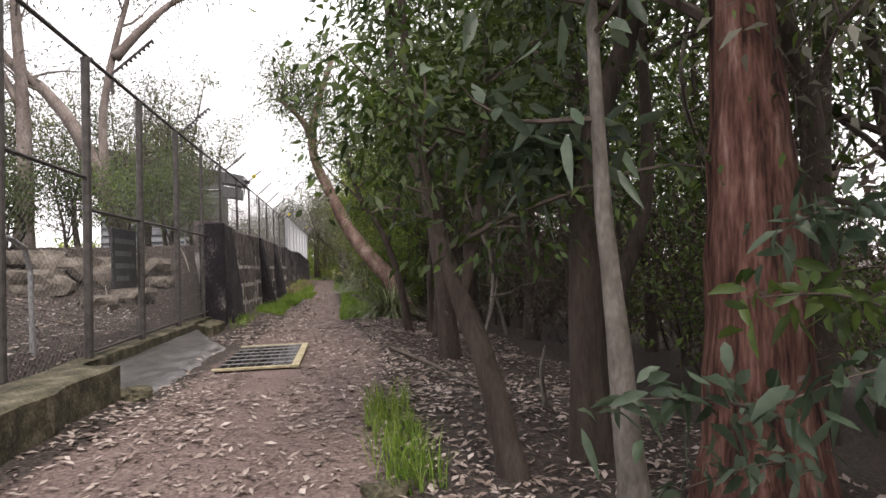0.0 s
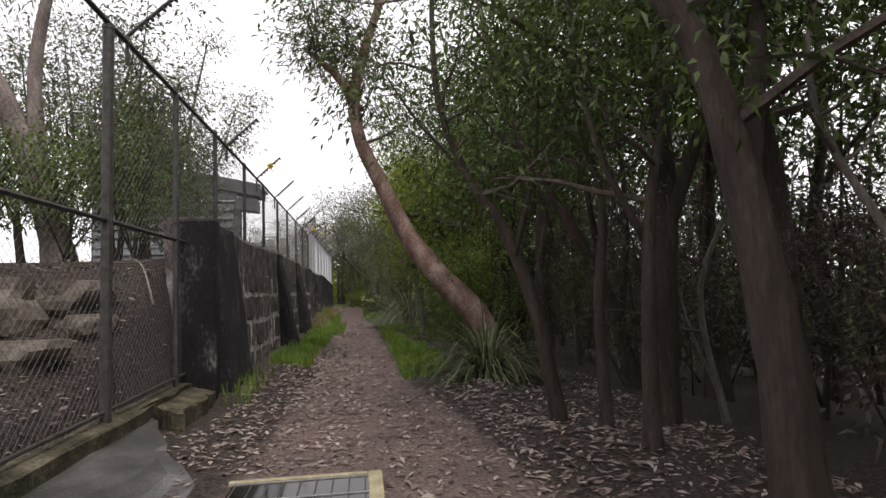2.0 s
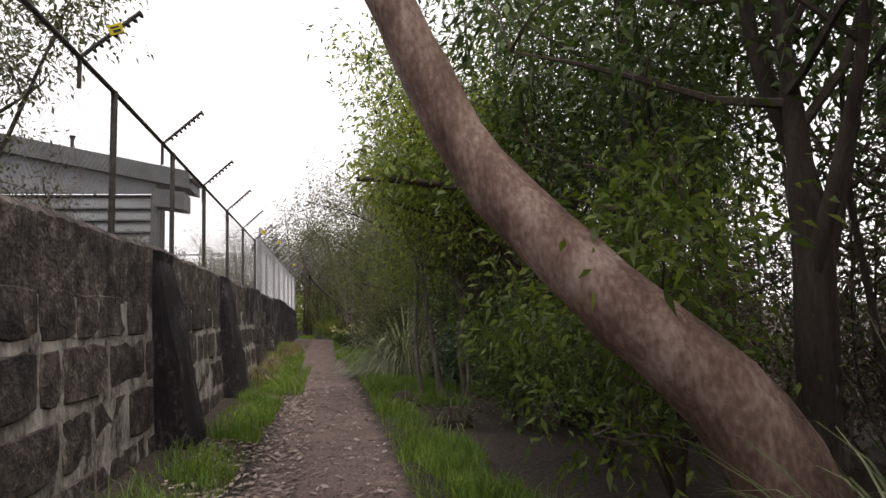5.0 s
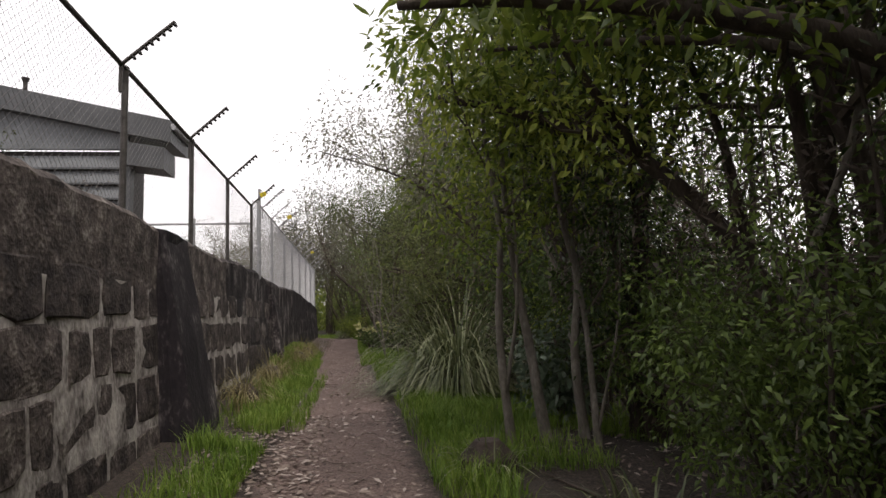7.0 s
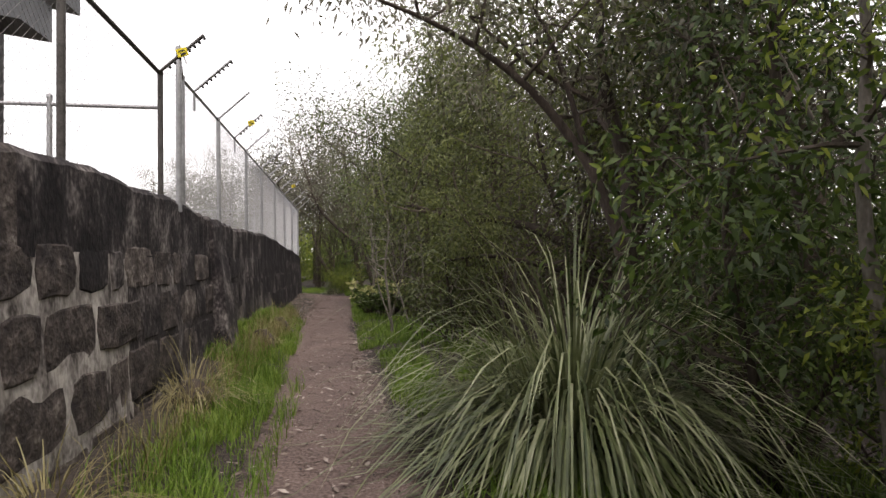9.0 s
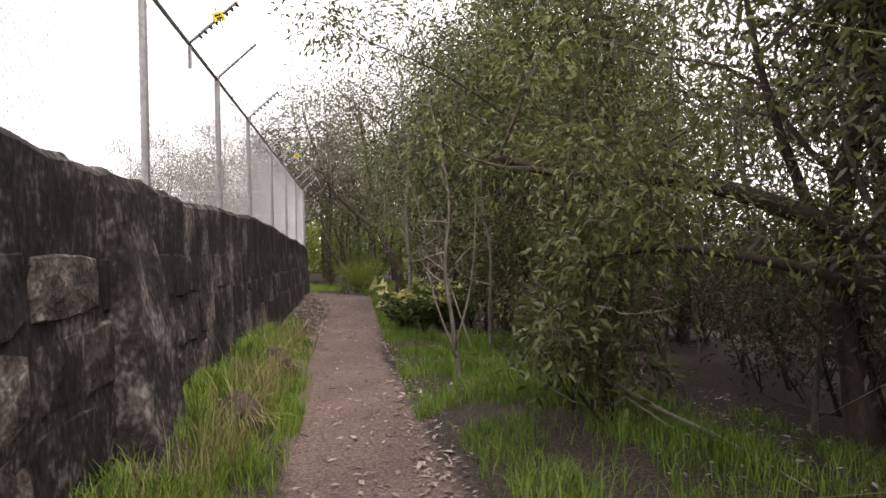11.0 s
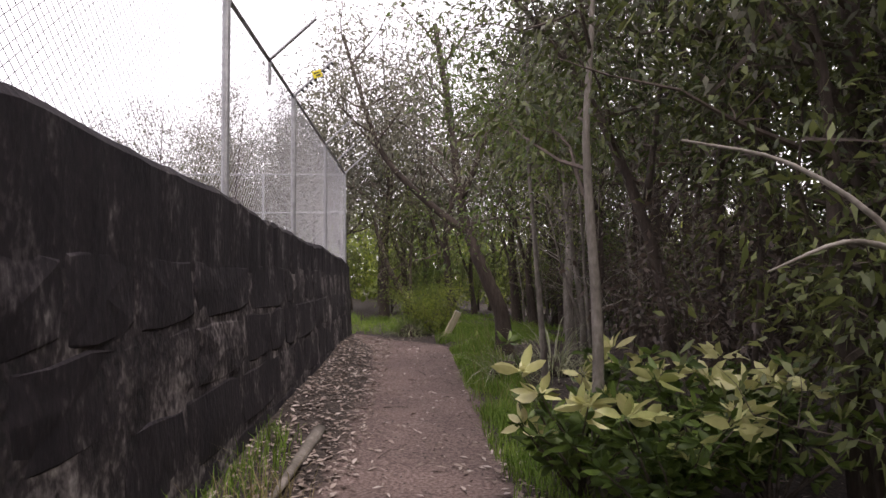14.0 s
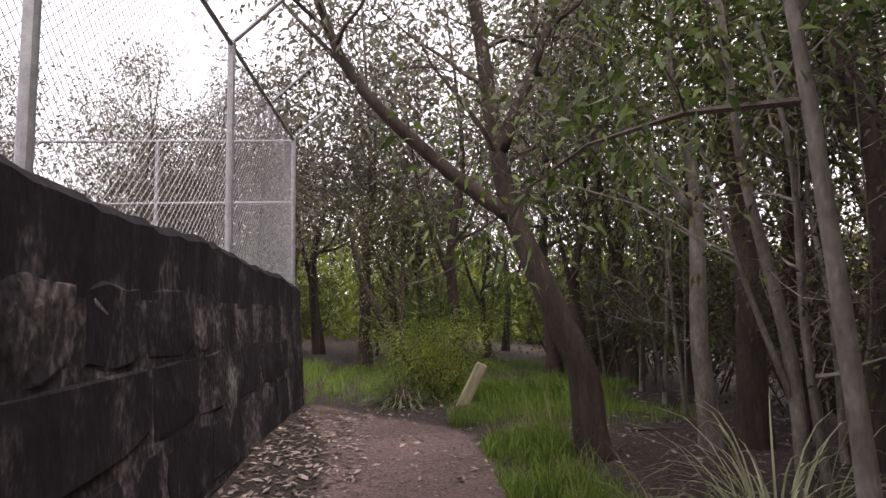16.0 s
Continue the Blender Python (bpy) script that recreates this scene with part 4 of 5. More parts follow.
# large limbs reaching over
grow(44, [[GH(2.10, 28.7), (2.02, 28.6, 0.6), (1.90, 28.5, 1.2), (1.85, 28.4, 1.7)], [GH(2.15, 28.7), (2.20, 28.75, 0.7), (2.25, 28.7, 1.2), (2.25, 28.6, 1.75)], [GH(2.05, 28.65), (1.70, 28.4, 0.5), (1.50, 28.2, 0.95)], [GH(2.05, 28.8), (2.00, 29.0, 0.9), (2.10, 29.1, 1.5)]], 0.04, M_bark_dark, M_leaf_olive, "dense bush with narrow olive leaves at the path's edge", "shrub", "shrub", limbs=8, limb_len=0.5, start=0.12, clusters=4, crown_r=0.26, per=8, leaf_len=0.1, leaf_w=0.032, twig=M_twig_pale, fold=True)
grow(45, [[GH(4.4, 16.4), (4.0, 16.6, 1.5), (3.2, 16.9, 2.4), (2.3, 17.3, 2.85), (1.4, 17.7, 3.1), (0.75, 18.0, 3.2)], [(3.6, 16.7, 1.9), (3.0, 17.4, 2.7), (2.2, 18.2, 3.1), (1.5, 18.8, 3.3)], [(3.9, 16.6, 1.6), (3.9, 17.3, 3.0), (3.4, 18.3, 3.8), (2.6, 19.3, 4.2)]], 0.11, M_bark_dark, M_leaf_bright, "leafy tree arching low over the path", limbs=8, limb_len=0.9, start=0.42, clusters=5, crown_r=0.36, per=11, leaf_len=0.13, leaf_w=0.045, twig=M_twig, fold=True)
grow(28, [[GH(4.6, 27.6), (4.3, 27.7, 1.0), (3.9, 28.0, 1.6), (3.0, 28.6, 2.1), (2.1, 29.2, 2.25), (1.4, 29.6, 2.5)], [(4.2, 27.7, 1.1), (3.6, 27.8, 1.3), (2.6, 28.2, 1.55), (1.9, 28.4, 1.5)], [(4.4, 27.7, 0.9), (4.5, 28, 2.6), (4.2, 28.4, 4.6)]], 0.13, M_bark_dark, M_leaf_olive, "low tree with long dark limbs reaching sideways", limbs=9, limb_len=1.4, start=0.35, clusters=4, crown_r=0.4, per=48, leaf_len=0.09, leaf_w=0.026, twig=M_twig)
grow(29, [[GH(3.9, 18.4), (3.5, 18.5, 1.4), (2.8, 18.8, 2.4), (2.0, 19.2, 2.9), (1.2, 19.8, 3.3)], [(3.5, 18.5, 1.3), (3.3, 18.6, 2.8), (2.8, 19, 4.6)], [(2.8, 18.8, 2.4), (2.0, 18.6, 3.4), (1.5, 18.8, 4.6)]], 0.1, M_bark_dark, M_leaf_bright, "leafy understorey tree arching toward the path", limbs=8, limb_len=1.1, start=0.5, clusters=5, crown_r=0.42, per=40, leaf_len=0.095, leaf_w=0.038, twig=M_twig)
grow(30, [[GH(2.5, 34.6), (2.4, 34.6, 1.4), (2.5, 34.8, 2.8), (2.2, 35, 4.9)], [(2.45, 34.6, 0.8), (2.9, 34.8, 2.2), (3.2, 35.2, 4.2)]], 0.07, M_bark_dark, M_leaf_olive, "dense olive understorey tree beside the path", limbs=10, limb_len=1.5, start=0.28, clusters=5, crown_r=0.45, per=34, leaf_len=0.075, leaf_w=0.028, twig=M_twig)

# left of the fence
grow(31, [[GH(-5.4, 12.0), (-5.35, 12, 3.0), (-5.4, 12, 5.0), (-5.5, 12, 7.4), (-5.0, 12, 9.5)], [(-5.4, 12, 4.6), (-6.2, 12, 6.4), (-6.6, 12.3, 8.5)]], 0.19, M_bark_gum, M_leaf_grey, "tall smooth-barked gum tree behind the fence", limbs=6, limb_len=2.0, start=0.6, clusters=3, crown_r=0.5, per=20, leaf_len=0.14, leaf_w=0.03, twig=M_bark_grey)
grow(32, [[GH(-3.6, 12.2), (-3.75, 12.2, 2.4), (-4.33, 12.2, 3.97), (-5.0, 12.2, 5.0), (-5.9, 12.2, 5.9), (-7, 12.3, 8)], [(-3.85, 12.2, 2.9), (-3.95, 12.2, 4.4), (-3.72, 12.2, 5.9), (-3.4, 12.2, 7.2), (-3.0, 12.3, 9)], [(-3.7, 12.2, 5.8), (-3.1, 12.2, 6.5), (-2.4, 12.3, 7.2), (-1.0, 12.6, 8.0)]], 0.22, M_bark_gum, M_leaf_grey, "forked smooth-barked gum tree leaning behind the fence", limbs=6, limb_len=1.8, start=0.6, clusters=3, crown_r=0.5, per=20, leaf_len=0.14, leaf_w=0.03, twig=M_bark_grey)
for sd, x, y, s in ((33, -3.2, 17.0, 1.0), (34, -3.9, 14.8, 0.8)):
    z0 = height(x, y)
    grow(sd, [[(x, y, z0), (x + 0.1, y, z0 + 1.5 * s), (x - 0.1, y, z0 + 3.0 * s), (x + 0.3, y, z0 + 5.2 * s)], [(x, y, z0 + 1.0), (x + 0.5, y, z0 + 2.4 * s), (x + 0.9, y + 0.2, z0 + 3.9 * s)]], 0.06, M_bark_dark, M_leaf_olive if sd == 33 else M_leaf_grey, "slender young tree with airy leaf clumps behind the fence", limbs=8, limb_len=0.9, start=0.35, clusters=3, crown_r=0.3, per=34, leaf_len=0.09, leaf_w=0.03, twig=M_twig)

# stock of forest trees, shrubs and bare stems to repeat
STEMS = [[(0, 0, 0), (0.15, 0.05, 1.8), (-0.1, 0.1, 3.4), (0.2, 0, 6.8)], [(0.1, 0, 1.2), (0.6, 0.3, 2.8), (0.9, 0.4, 5.0)]]
stock_tree, stock_far = [], []
for sd, leaf, lab in ((41, M_leaf, "dense dark green forest tree"), (42, M_leaf_olive, "olive green forest tree with fine leaves"), (43, M_leaf_grey, "grey-green forest tree with fine leaves")):
    stock_tree.append(grow(sd, STEMS, 0.12, M_bark_dark, leaf, lab, group="forest trees", limbs=9, limb_len=1.9, start=0.42, clusters=5, crown_r=0.5, per=27, leaf_len=0.11, leaf_w=0.038, twig=M_twig, taper=0.94))
    stock_far.append(grow(sd + 100, STEMS, 0.12, M_bark_dark, leaf, lab, group="forest trees", limbs=9, limb_len=2.0, start=0.34, clusters=4, crown_r=0.6, per=18, leaf_len=0.15, leaf_w=0.052, twig=M_twig, taper=0.95))
stock_shrub = []
for sd, leaf, lab, n in ((51, M_leaf, "dense dark green understorey shrub", 44), (52, M_leaf_olive, "olive understorey shrub with twiggy stems", 36), (53, M_leaf_brown, "half-dead brown twiggy shrub", 16), (54, M_leaf_bright, "yellow-green leafy understorey shrub", 40)):
    stock_shrub.append(grow(sd, [[(0, 0, 0), (0.1, 0, 0.6), (0.2, 0.1, 1.3), (0.1, 0.1, 2.0)], [(0, 0, 0.1), (-0.3, 0.1, 0.8), (-0.4, 0.3, 1.6)], [(0, 0, 0.1), (0.1, -0.4, 0.7), (0.3, -0.6, 1.5)]], 0.035, M_bark_dark, leaf, lab, "shrub", "shrub", "understorey shrubs", limbs=8, limb_len=0.75, start=0.2, clusters=4, crown_r=0.28, per=int(n * 0.44), leaf_len=0.08, leaf_w=0.029, twig=M_twig))
stock_thicket = []
for sd, leaf in ((71, M_leaf_brown), (72, M_leaf)):
    stock_thicket.append(grow(sd, [[(0, 0, 0), (0.2, 0.1, 0.9), (0.1, 0.3, 2.2)], [(0.3, 0.2, 0), (0.7, 0.1, 0.8), (0.8, -0.2, 1.9)], [(-0.3, -0.3, 0), (-0.6, -0.2, 0.9), (-0.5, 0.1, 2.3)], [(0, 0.5, 0), (-0.2, 0.9, 1.0), (0.2, 1.1, 2.0)]], 0.03, M_bark_dark, leaf, "tangled dark brown thicket of twigs and dying leaves", "shrub", "thicket", "thickets", limbs=10, limb_len=0.8, start=0.1, clusters=4, crown_r=0.35, per=8 if sd == 71 else 7, leaf_len=0.08, leaf_w=0.03, twig=M_twig))
stock_stem = []
for sd in (61, 62, 63):
    r = random.Random(sd)
    stock_stem.append(grow(sd, [[(0, 0, 0), (r.uniform(-.2, .2), 0.1, 1.2), (r.uniform(-.3, .3), 0.2, 2.5), (r.uniform(-.5, .5), 0.2, 4.5)], [(0, 0, 0.1), (0.3, -0.2, 1.2), (0.35, -0.3, 3.0)]], 0.035, M_bark_dark if sd == 61 else M_bark_grey, M_leaf_brown, "thin bare understorey stems", "sapling", "sapling", "bare stems", limbs=9, limb_len=0.8, start=0.25, clusters=3, crown_r=0.25, per=5, leaf_len=0.07, leaf_w=0.025, twig=M_twig if sd < 63 else M_twig_pale))

rng = random.Random(77)
y = -5.0
while y < 50:
    for x0, x1 in ((3.4, 5.2), (5.4, 7.6), (7.8, 11.0)):
        x = rng.uniform(x0, x1)
        yy = y + rng.uniform(-0.8, 0.8)
        k = 0 if yy < 24 else (1 if rng.random() < 0.6 else 2)
        if rng.random() < 0.25:
            k = rng.randrange(3)
        if x0 > 7 and rng.random() < 0.5:
            continue
        hang((stock_tree if x0 < 5 else stock_far)[k], x, yy, rng.uniform(0, 360), rng.uniform(0.8, 1.25))
    y += 2.6
for i in range(11):
    yy = -4 + 54 * (i + rng.random() * 0.7) / 11
    hang(stock_tree[0 if yy < 22 else rng.choice((1, 2))], rng.uniform(3.1, 3.8), yy, rng.uniform(0, 360), rng.uniform(1.15, 1.35))
for i in range(40):
    yy = -2 + 54 * (i + rng.random()) / 40
    x = rng.uniform(5.0, 9.5) if i % 2 or yy < 15 else rng.uniform(2.9, 4.4)
    x = max(x, 4.6) if 23.5 < yy < 31 else x
    hang(stock_shrub[rng.choice((0, 2, 2)) if yy < 15 else 0 if yy < 25 and rng.random() < 0.75 else rng.choice((1, 2))], x, yy, rng.uniform(0, 360), rng.uniform(0.8, 1.35))
for i in range(54):
    yy = -6 + 58 * (i + rng.random()) / 54
    x = (4.8, 6.2, 7.8)[i % 3] + rng.uniform(-0.7, 0.7)
    hang(stock_thicket[i % 2], x, yy, rng.uniform(0, 360), rng.uniform(0.9, 1.3))
for i in range(92):
    yy = -1 + 48 * (i + rng.random()) / 92
    x = rng.uniform(2.5, 8.0)
    if yy < 4 and x < 3.2:
        x += 1
    if 24 < yy < 30:
        x = max(x, 4.2)
    if yy > 38 and i % 2:
        x = rng.uniform(2.3, 4.5)
    hang(stock_stem[i % 2 if yy < 33 else 2], x, yy, rng.uniform(0, 360), rng.uniform(0.75, 1.2))
# hedge-like growth along the far side of the path
for x, yy, k, s in ((2.6, 17.4, 0, 0.7), (2.6, 14.9, 0, 0.75), (2.5, 13.8, 3, 1.2), (3.6, 22.6, 0, 0.75), (3.9, 22.2, 3, 0.9), (1.95, 29.1, 2, 0.7), (2.6, 33.8, 1, 1.1),
                  (2.3, 35.3, 2, 1.0), (2.6, 16.9, 0, 0.7), (3.2, 16.6, 0, 0.9), (3.4, 19.4, 0, 0.9), (3.0, 36.6, 2, 1.2)):
    hang(stock_shrub[k], x, yy, rng.uniform(0, 360), s)
# trees closing the far end and behind the fence
for x, yy, k, s in ((-3.5, 54, 1, 1.1), (-1.5, 56, 2, 1.2), (0.8, 55, 1, 1.1), (2.8, 53, 2, 1.0), (4.5, 50, 1, 1.1), (-6, 53, 1, 1.0), (-9, 55, 2, 1.1), (1.8, 49.5, 2, 0.8), (-3.4, 50, 2, 0.75),
                  (-4.6, 46.4, 2, 0.85), (-6.4, 46.0, 2, 0.8), (-3.6, 48.0, 2, 0.8), (-5.4, 48.4, 2, 0.95), (-8.0, 47, 2, 0.8), (-7.5, 33, 2, 0.45), (0, 62, 1, 0.9), (-5, 64, 1, 1.0), (5, 60, 1, 1.0), (-12, 60, 2, 1.0), (-0.2, 53, 2, 0.9)):
    hang((stock_tree if (x > 1 and yy < 47) or yy < 49 and x < -3 else stock_far)[k], x, yy, rng.uniform(0, 360), s)
for x, yy, k, s in ((-0.9, 52, 1, 1.0), (1.2, 51, 1, 1.0), (3.0, 48.5, 1, 1.0), (-2.6, 52.5, 1, 1.1), (0.3, 51.5, 0, 0.9), (2.2, 52, 0, 1.1), (-4.5, 52, 0, 1.0)):
    hang(stock_shrub[k], x, yy, rng.uniform(0, 360), s)
for x, yy, k, s in ((3.2, 36.4, 1, 1.2), (3.0, 41.2, 0, 1.2), (-2.4, 51.5, 2, 1.3), (2.9, 45.8, 2, 1.0), (0.4, 52.5, 2, 1.3), (-3.0, 50.5, 2, 1.2), (-0.3, 51, 2, 1.2), (-1.0, 48.6, 2, 1.3), (1.0, 47.8, 2, 1.25), (2.7, 47.0, 1, 1.2), (-2.6, 46.4, 2, 0.72), (-3.7, 47.2, 2, 0.85), (-3.2, 45.2, 2, 0.62)):
    hang((stock_tree if (x > 1 and yy < 47) or yy < 49 and x < -3 else stock_far)[k], x, yy, rng.uniform(0, 360), s)
for x, yy, k, s in ((4.7, 27.8, 2, 0.95), (3.4, 31.5, 1, 1.1), (2.9, 34.9, 1, 1.1), (3.6, 38.2, 0, 1.2), (3.4, 17.5, 0, 1.0), (3.5, 15.6, 0, 1.0), (4.6, 24.8, 2, 1.0)):
    hang(stock_tree[k], x, yy, rng.uniform(0, 360), s)
# young trees on the terrace behind the fence
for x, yy, k, s in ((-2.7, 12.6, 1, 0.6), (-3.5, 13.6, 2, 0.62), (-4.6, 14.5, 0, 0.65), (-2.9, 15.4, 1, 0.55), (-5.8, 15.5, 1, 0.7), (-7.5, 16, 2, 0.8), (-4.0, 16.8, 2, 0.6), (-6.6, 13.0, 1, 0.6)):
    hang(stock_far[k], x, yy, rng.uniform(0, 360), s)
for x, yy, k, s in ((-2.5, 11.7, 0, 0.95), (-3.4, 11.9, 0, 1.0), (-2.5, 13.4, 0, 0.8), (-4.6, 12.0, 0, 1.0), (-2.5, 15.2, 1, 0.7), (-2.5, 16.6, 2, 0.6), (-6.0, 11.4, 0, 1.0), (-7.0, 9.8, 0, 1.0), (-5.0, 10.6, 0, 0.8), (-8.2, 11.5, 0, 1.3), (-9.5, 10.5, 0, 1.4), (-2.3, 18.8, 1, 0.45), (-2.2, 20.4, 2, 0.4)):
    hang(stock_shrub[k], x, yy, rng.uniform(0, 360), s)
for x, yy, k, s in ((-3.6, 50.5, 1, 1.0), (0.9, 50.3, 1, 0.8), (3.6, 47.4, 1, 1.0), (4.4, 45.2, 0, 1.1), (-5.8, 51, 1, 1.1), (4.6, 52, 0, 1.2)):
    hang(stock_thicket[k], x, yy, rng.uniform(0, 360), s)


def far_woods(name, x0, x1, y0, y1, z0, z1, n, leaf, size, label):
    """Distant wood: uneven heaps of leaves too far off to count."""
    q = np.random.default_rng(n)
    c = np.stack([q.uniform(x0, x1, n), q.uniform(y0, y1, n), np.zeros(n)], 1)
    top = np.array([0.72 + 0.5 * noise.noise((a * 0.23, d * 0.23, 1)) for a, d, _ in c])
    c[:, 2] = z0 + (z1 - z0) * top * q.random(n) ** 0.8
    tagged(new(name, leaves_mesh(name, q, c, 0.9, 9, size, size * 0.5, leaf)), label, "woods", kind="stuff")


far_woods("far_woods", -30, 22, 58, 72, 0, 5.5, 4200, M_leaf_bright, 0.42, "distant olive green woodland beyond the clearing")
far_woods("lower_woods", 11, 15, -12, 58, -2.6, 3.2, 5200, M_leaf_brown, 0.3, "dark brown undergrowth falling away from the path")
# behind the camera's start
for x, yy in ((1.8, -7), (-0.5, -9), (-3, -8), (4, -5), (-6, -5), (2, -11)):
    hang(stock_far[rng.randrange(3)], x, yy, rng.uniform(0, 360), 1.1)
for st in stock_tree + stock_far + stock_shrub + stock_stem + stock_thicket:
    st.location = (8.5 + rng.uniform(-1, 3), rng.uniform(5, 40), -1.2)
    st.location.z = height(st.location.x, st.location.y)


# ---------- strap-leaved clumps, grasses, litter ----------
def strap_clump(x, y, seed, count, length, width, label="arching strap-leaved clump with pale green blades", material=M_strap, spread=0.25, droop=1.0):
    r = np.random.default_rng(seed)
    root = thing("strap_plant", label, "plant", "strap-leaved clumps", at=GH(x, y))
    n = count
    a = r.uniform(0, 2 * np.pi, n)
    out = np.stack([np.cos(a), np.sin(a), 0 * a], 1)
    s = np.stack([-np.sin(a), np.cos(a), 0 * a], 1)
    L = length * r.uniform(0.55, 1.15, (n, 1))
    el = np.radians(r.uniform(28, 86, (n, 1)))
    p = out * r.uniform(0, spread, (n, 1))
    segs, v = 6, []
    d = out * np.cos(el) + np.array([[0, 0, 1.0]]) * np.sin(el)
    bend = r.uniform(0.22, 0.72, (n, 1)) * droop
    for k in range(segs + 1):
        w = width * (1 - (k / segs) ** 2 * 0.85)
        v += [p - s * w / 2, p + s * w / 2]
        p = p + d * L / segs
        d = unit(d - np.array([[0, 0, 1.0]]) * bend)
        p[:, 2] = np.maximum(p[:, 2], 0.02)
    v = np.stack(v, 1).reshape(-1, 3)
    me = quads_mesh("foliage", v, 2 * segs + 2, [(2 * k, 2 * k + 1, 2 * k + 3, 2 * k + 2) for k in range(segs)], material)
    ob = new("foliage", me)
    ob.parent = root
    ob["kind"] = "stuff"
    part("crown_base", MB().tube([(0, 0, -0.05), (0, 0, 0.1), (0, 0, 0.22)], [spread, spread * 0.9, spread * 0.4], 9), M_bark_dark, root, "dark dead base of the clump")
    return root


strap_clump(2.05, 11.55, 1, 520, 1.25, 0.019)
strap_clump(2.1, 23.95, 2, 1500, 2.05, 0.021, spread=0.65, droop=1.25)
strap_clump(1.4, 18.9, 3, 150, 0.42, 0.011)
strap_clump(1.75, 17.1, 4, 130, 0.6, 0.013)
strap_clump(-0.2, 43.6, 5, 300, 0.75, 0.012, "dark tufted clump at the end of the path")
strap_clump(1.75, 39.0, 6, 160, 1.0, 0.014, "thin upright strap-leaved clump")
strap_clump(1.05, 38.6, 7, 160, 0.7, 0.012, "thin upright strap-leaved clump")
strap_clump(-1.05, 25.2, 8, 200, 0.75, 0.008, "tuft of dry yellow grass against the wall", M_straw, 0.2)
strap_clump(-1.05, 22.6, 9, 200, 0.7, 0.008, "tuft of dry yellow grass against the wall", M_straw, 0.2)
strap_clump(-0.95, 28.9, 10, 140, 0.6, 0.008, "tuft of dry yellow grass against the wall", M_straw, 0.2)
strap_clump(-0.95, 31.2, 11, 120, 0.55, 0.008, "tuft of dry yellow grass against the wall", M_straw, 0.2)


def scatter(r, areas):
    """Points over patches given as x0, x1, y0, y1 and number, denser in clumps."""
    out = []
    for x0, x1, y0, y1, n in areas:
        k = 0
        while k < n:
            x, y = r.uniform(x0, x1), r.uniform(y0, y1)
            edge = min((x - x0), (x1 - x)) / (x1 - x0) * 2
            c, w = path_mid(y)
            if noise.noise((x * 1.6, y * 1.1, 5)) * 1.5 + edge * 0.9 < 0.22 and r.random() < 0.8:
                k += 0.3
                continue
            out.append((x, y, height(x, y) - 0.01))
            k += 1
    return np.array(out)


r = np.random.default_rng(3)
grass = scatter(r, [(-1.1, -0.45, 13.5, 16.4, 2600), (-1.05, -0.4, 17.0, 20.2, 3500), (-1.1, -0.4, 20.8, 27.5, 7500), (-1.4, -0.5, 27.0, 31.5, 9000), (-1.4, -0.62, 31.5, 34, 2600), (-1.4, -1.0, 34, 36, 400),
                    (0.95, 1.7, 11.8, 16.5, 6000), (0.95, 1.5, 16.5, 22.5, 3800), (0.95, 2.4, 18.8, 23.3, 9000), (2.3, 4.2, 20.0, 23.8, 5000), (0.8, 1.5, 24.5, 29, 3000), (0.55, 3.6, 29.4, 34, 15000), (1.6, 4.0, 26.0, 29.4, 6000), (0.5, 1.1, 34, 36.5, 2200), (0.5, 1.25, 36.5, 41.5, 8000),
                    (-4.5, 3.5, 44.6, 48.5, 12000), (-1.2, 3.0, 43.9, 44.8, 2600), (0.3, 3.0, 42.0, 44.2, 6000), (-4.5, -1.4, 43.6, 44.6, 1200), (1.15, 1.5, 1.7, 3.6, 800), (-1.15, -0.8, 10.3, 12.5, 250), (-0.35, -0.15, 21.0, 27, 700)])
tagged(new("grass", blade_mesh("grass", r, grass, 0.17, 0.007, 0.8, M_grass)), "bright green tufted grass along the path's edges", "grass", kind="stuff")
dry = scatter(r, [(-1.15, -0.75, 21.5, 35, 1800), (-1.1, -0.7, 27.5, 31, 700), (0.6, 1.2, 37, 42, 300)])
tagged(new("dry_grass", blade_mesh("dry_grass", r, dry, 0.36, 0.005, 0.9, M_straw)), "dry yellow grass stalks at the wall's foot", "grass", kind="stuff")


def litter(name, areas, size, label, material=M_litter, lift=0.004):
    pts = []
    rr = np.random.default_rng(len(name))
    for x0, x1, y0, y1, n in areas:
        x, y = rr.uniform(x0, x1, n), rr.uniform(y0, y1, n)
        pts += [(a, b, height(a, b) + lift + 0.012 * rr.random()) for a, b in zip(x, y)]
    base = np.array(pts)
    n = len(base)
    a = rr.uniform(0, 2 * np.pi, n)
    out = np.stack([np.cos(a), np.sin(a), rr.uniform(-0.05, 0.28, n)], 1)
    L = size * rr.uniform(0.4, 1.3, (n, 1))
    s = np.stack([-np.sin(a), np.cos(a), rr.uniform(-0.4, 0.4, n)], 1)
    W = L * rr.uniform(0.12, 0.24, (n, 1))
    v = np.stack([base, base + out * L * 0.5 + s * W + [[0, 0, 0.004]], base + out * L, base + out * L * 0.5 - s * W + [[0, 0, 0.004]]], 1).reshape(-1, 3)
    return tagged(new(name, quads_mesh(name, v, 4, LEAF_FLAT, material)), label, "leaf litter", kind="stuff")


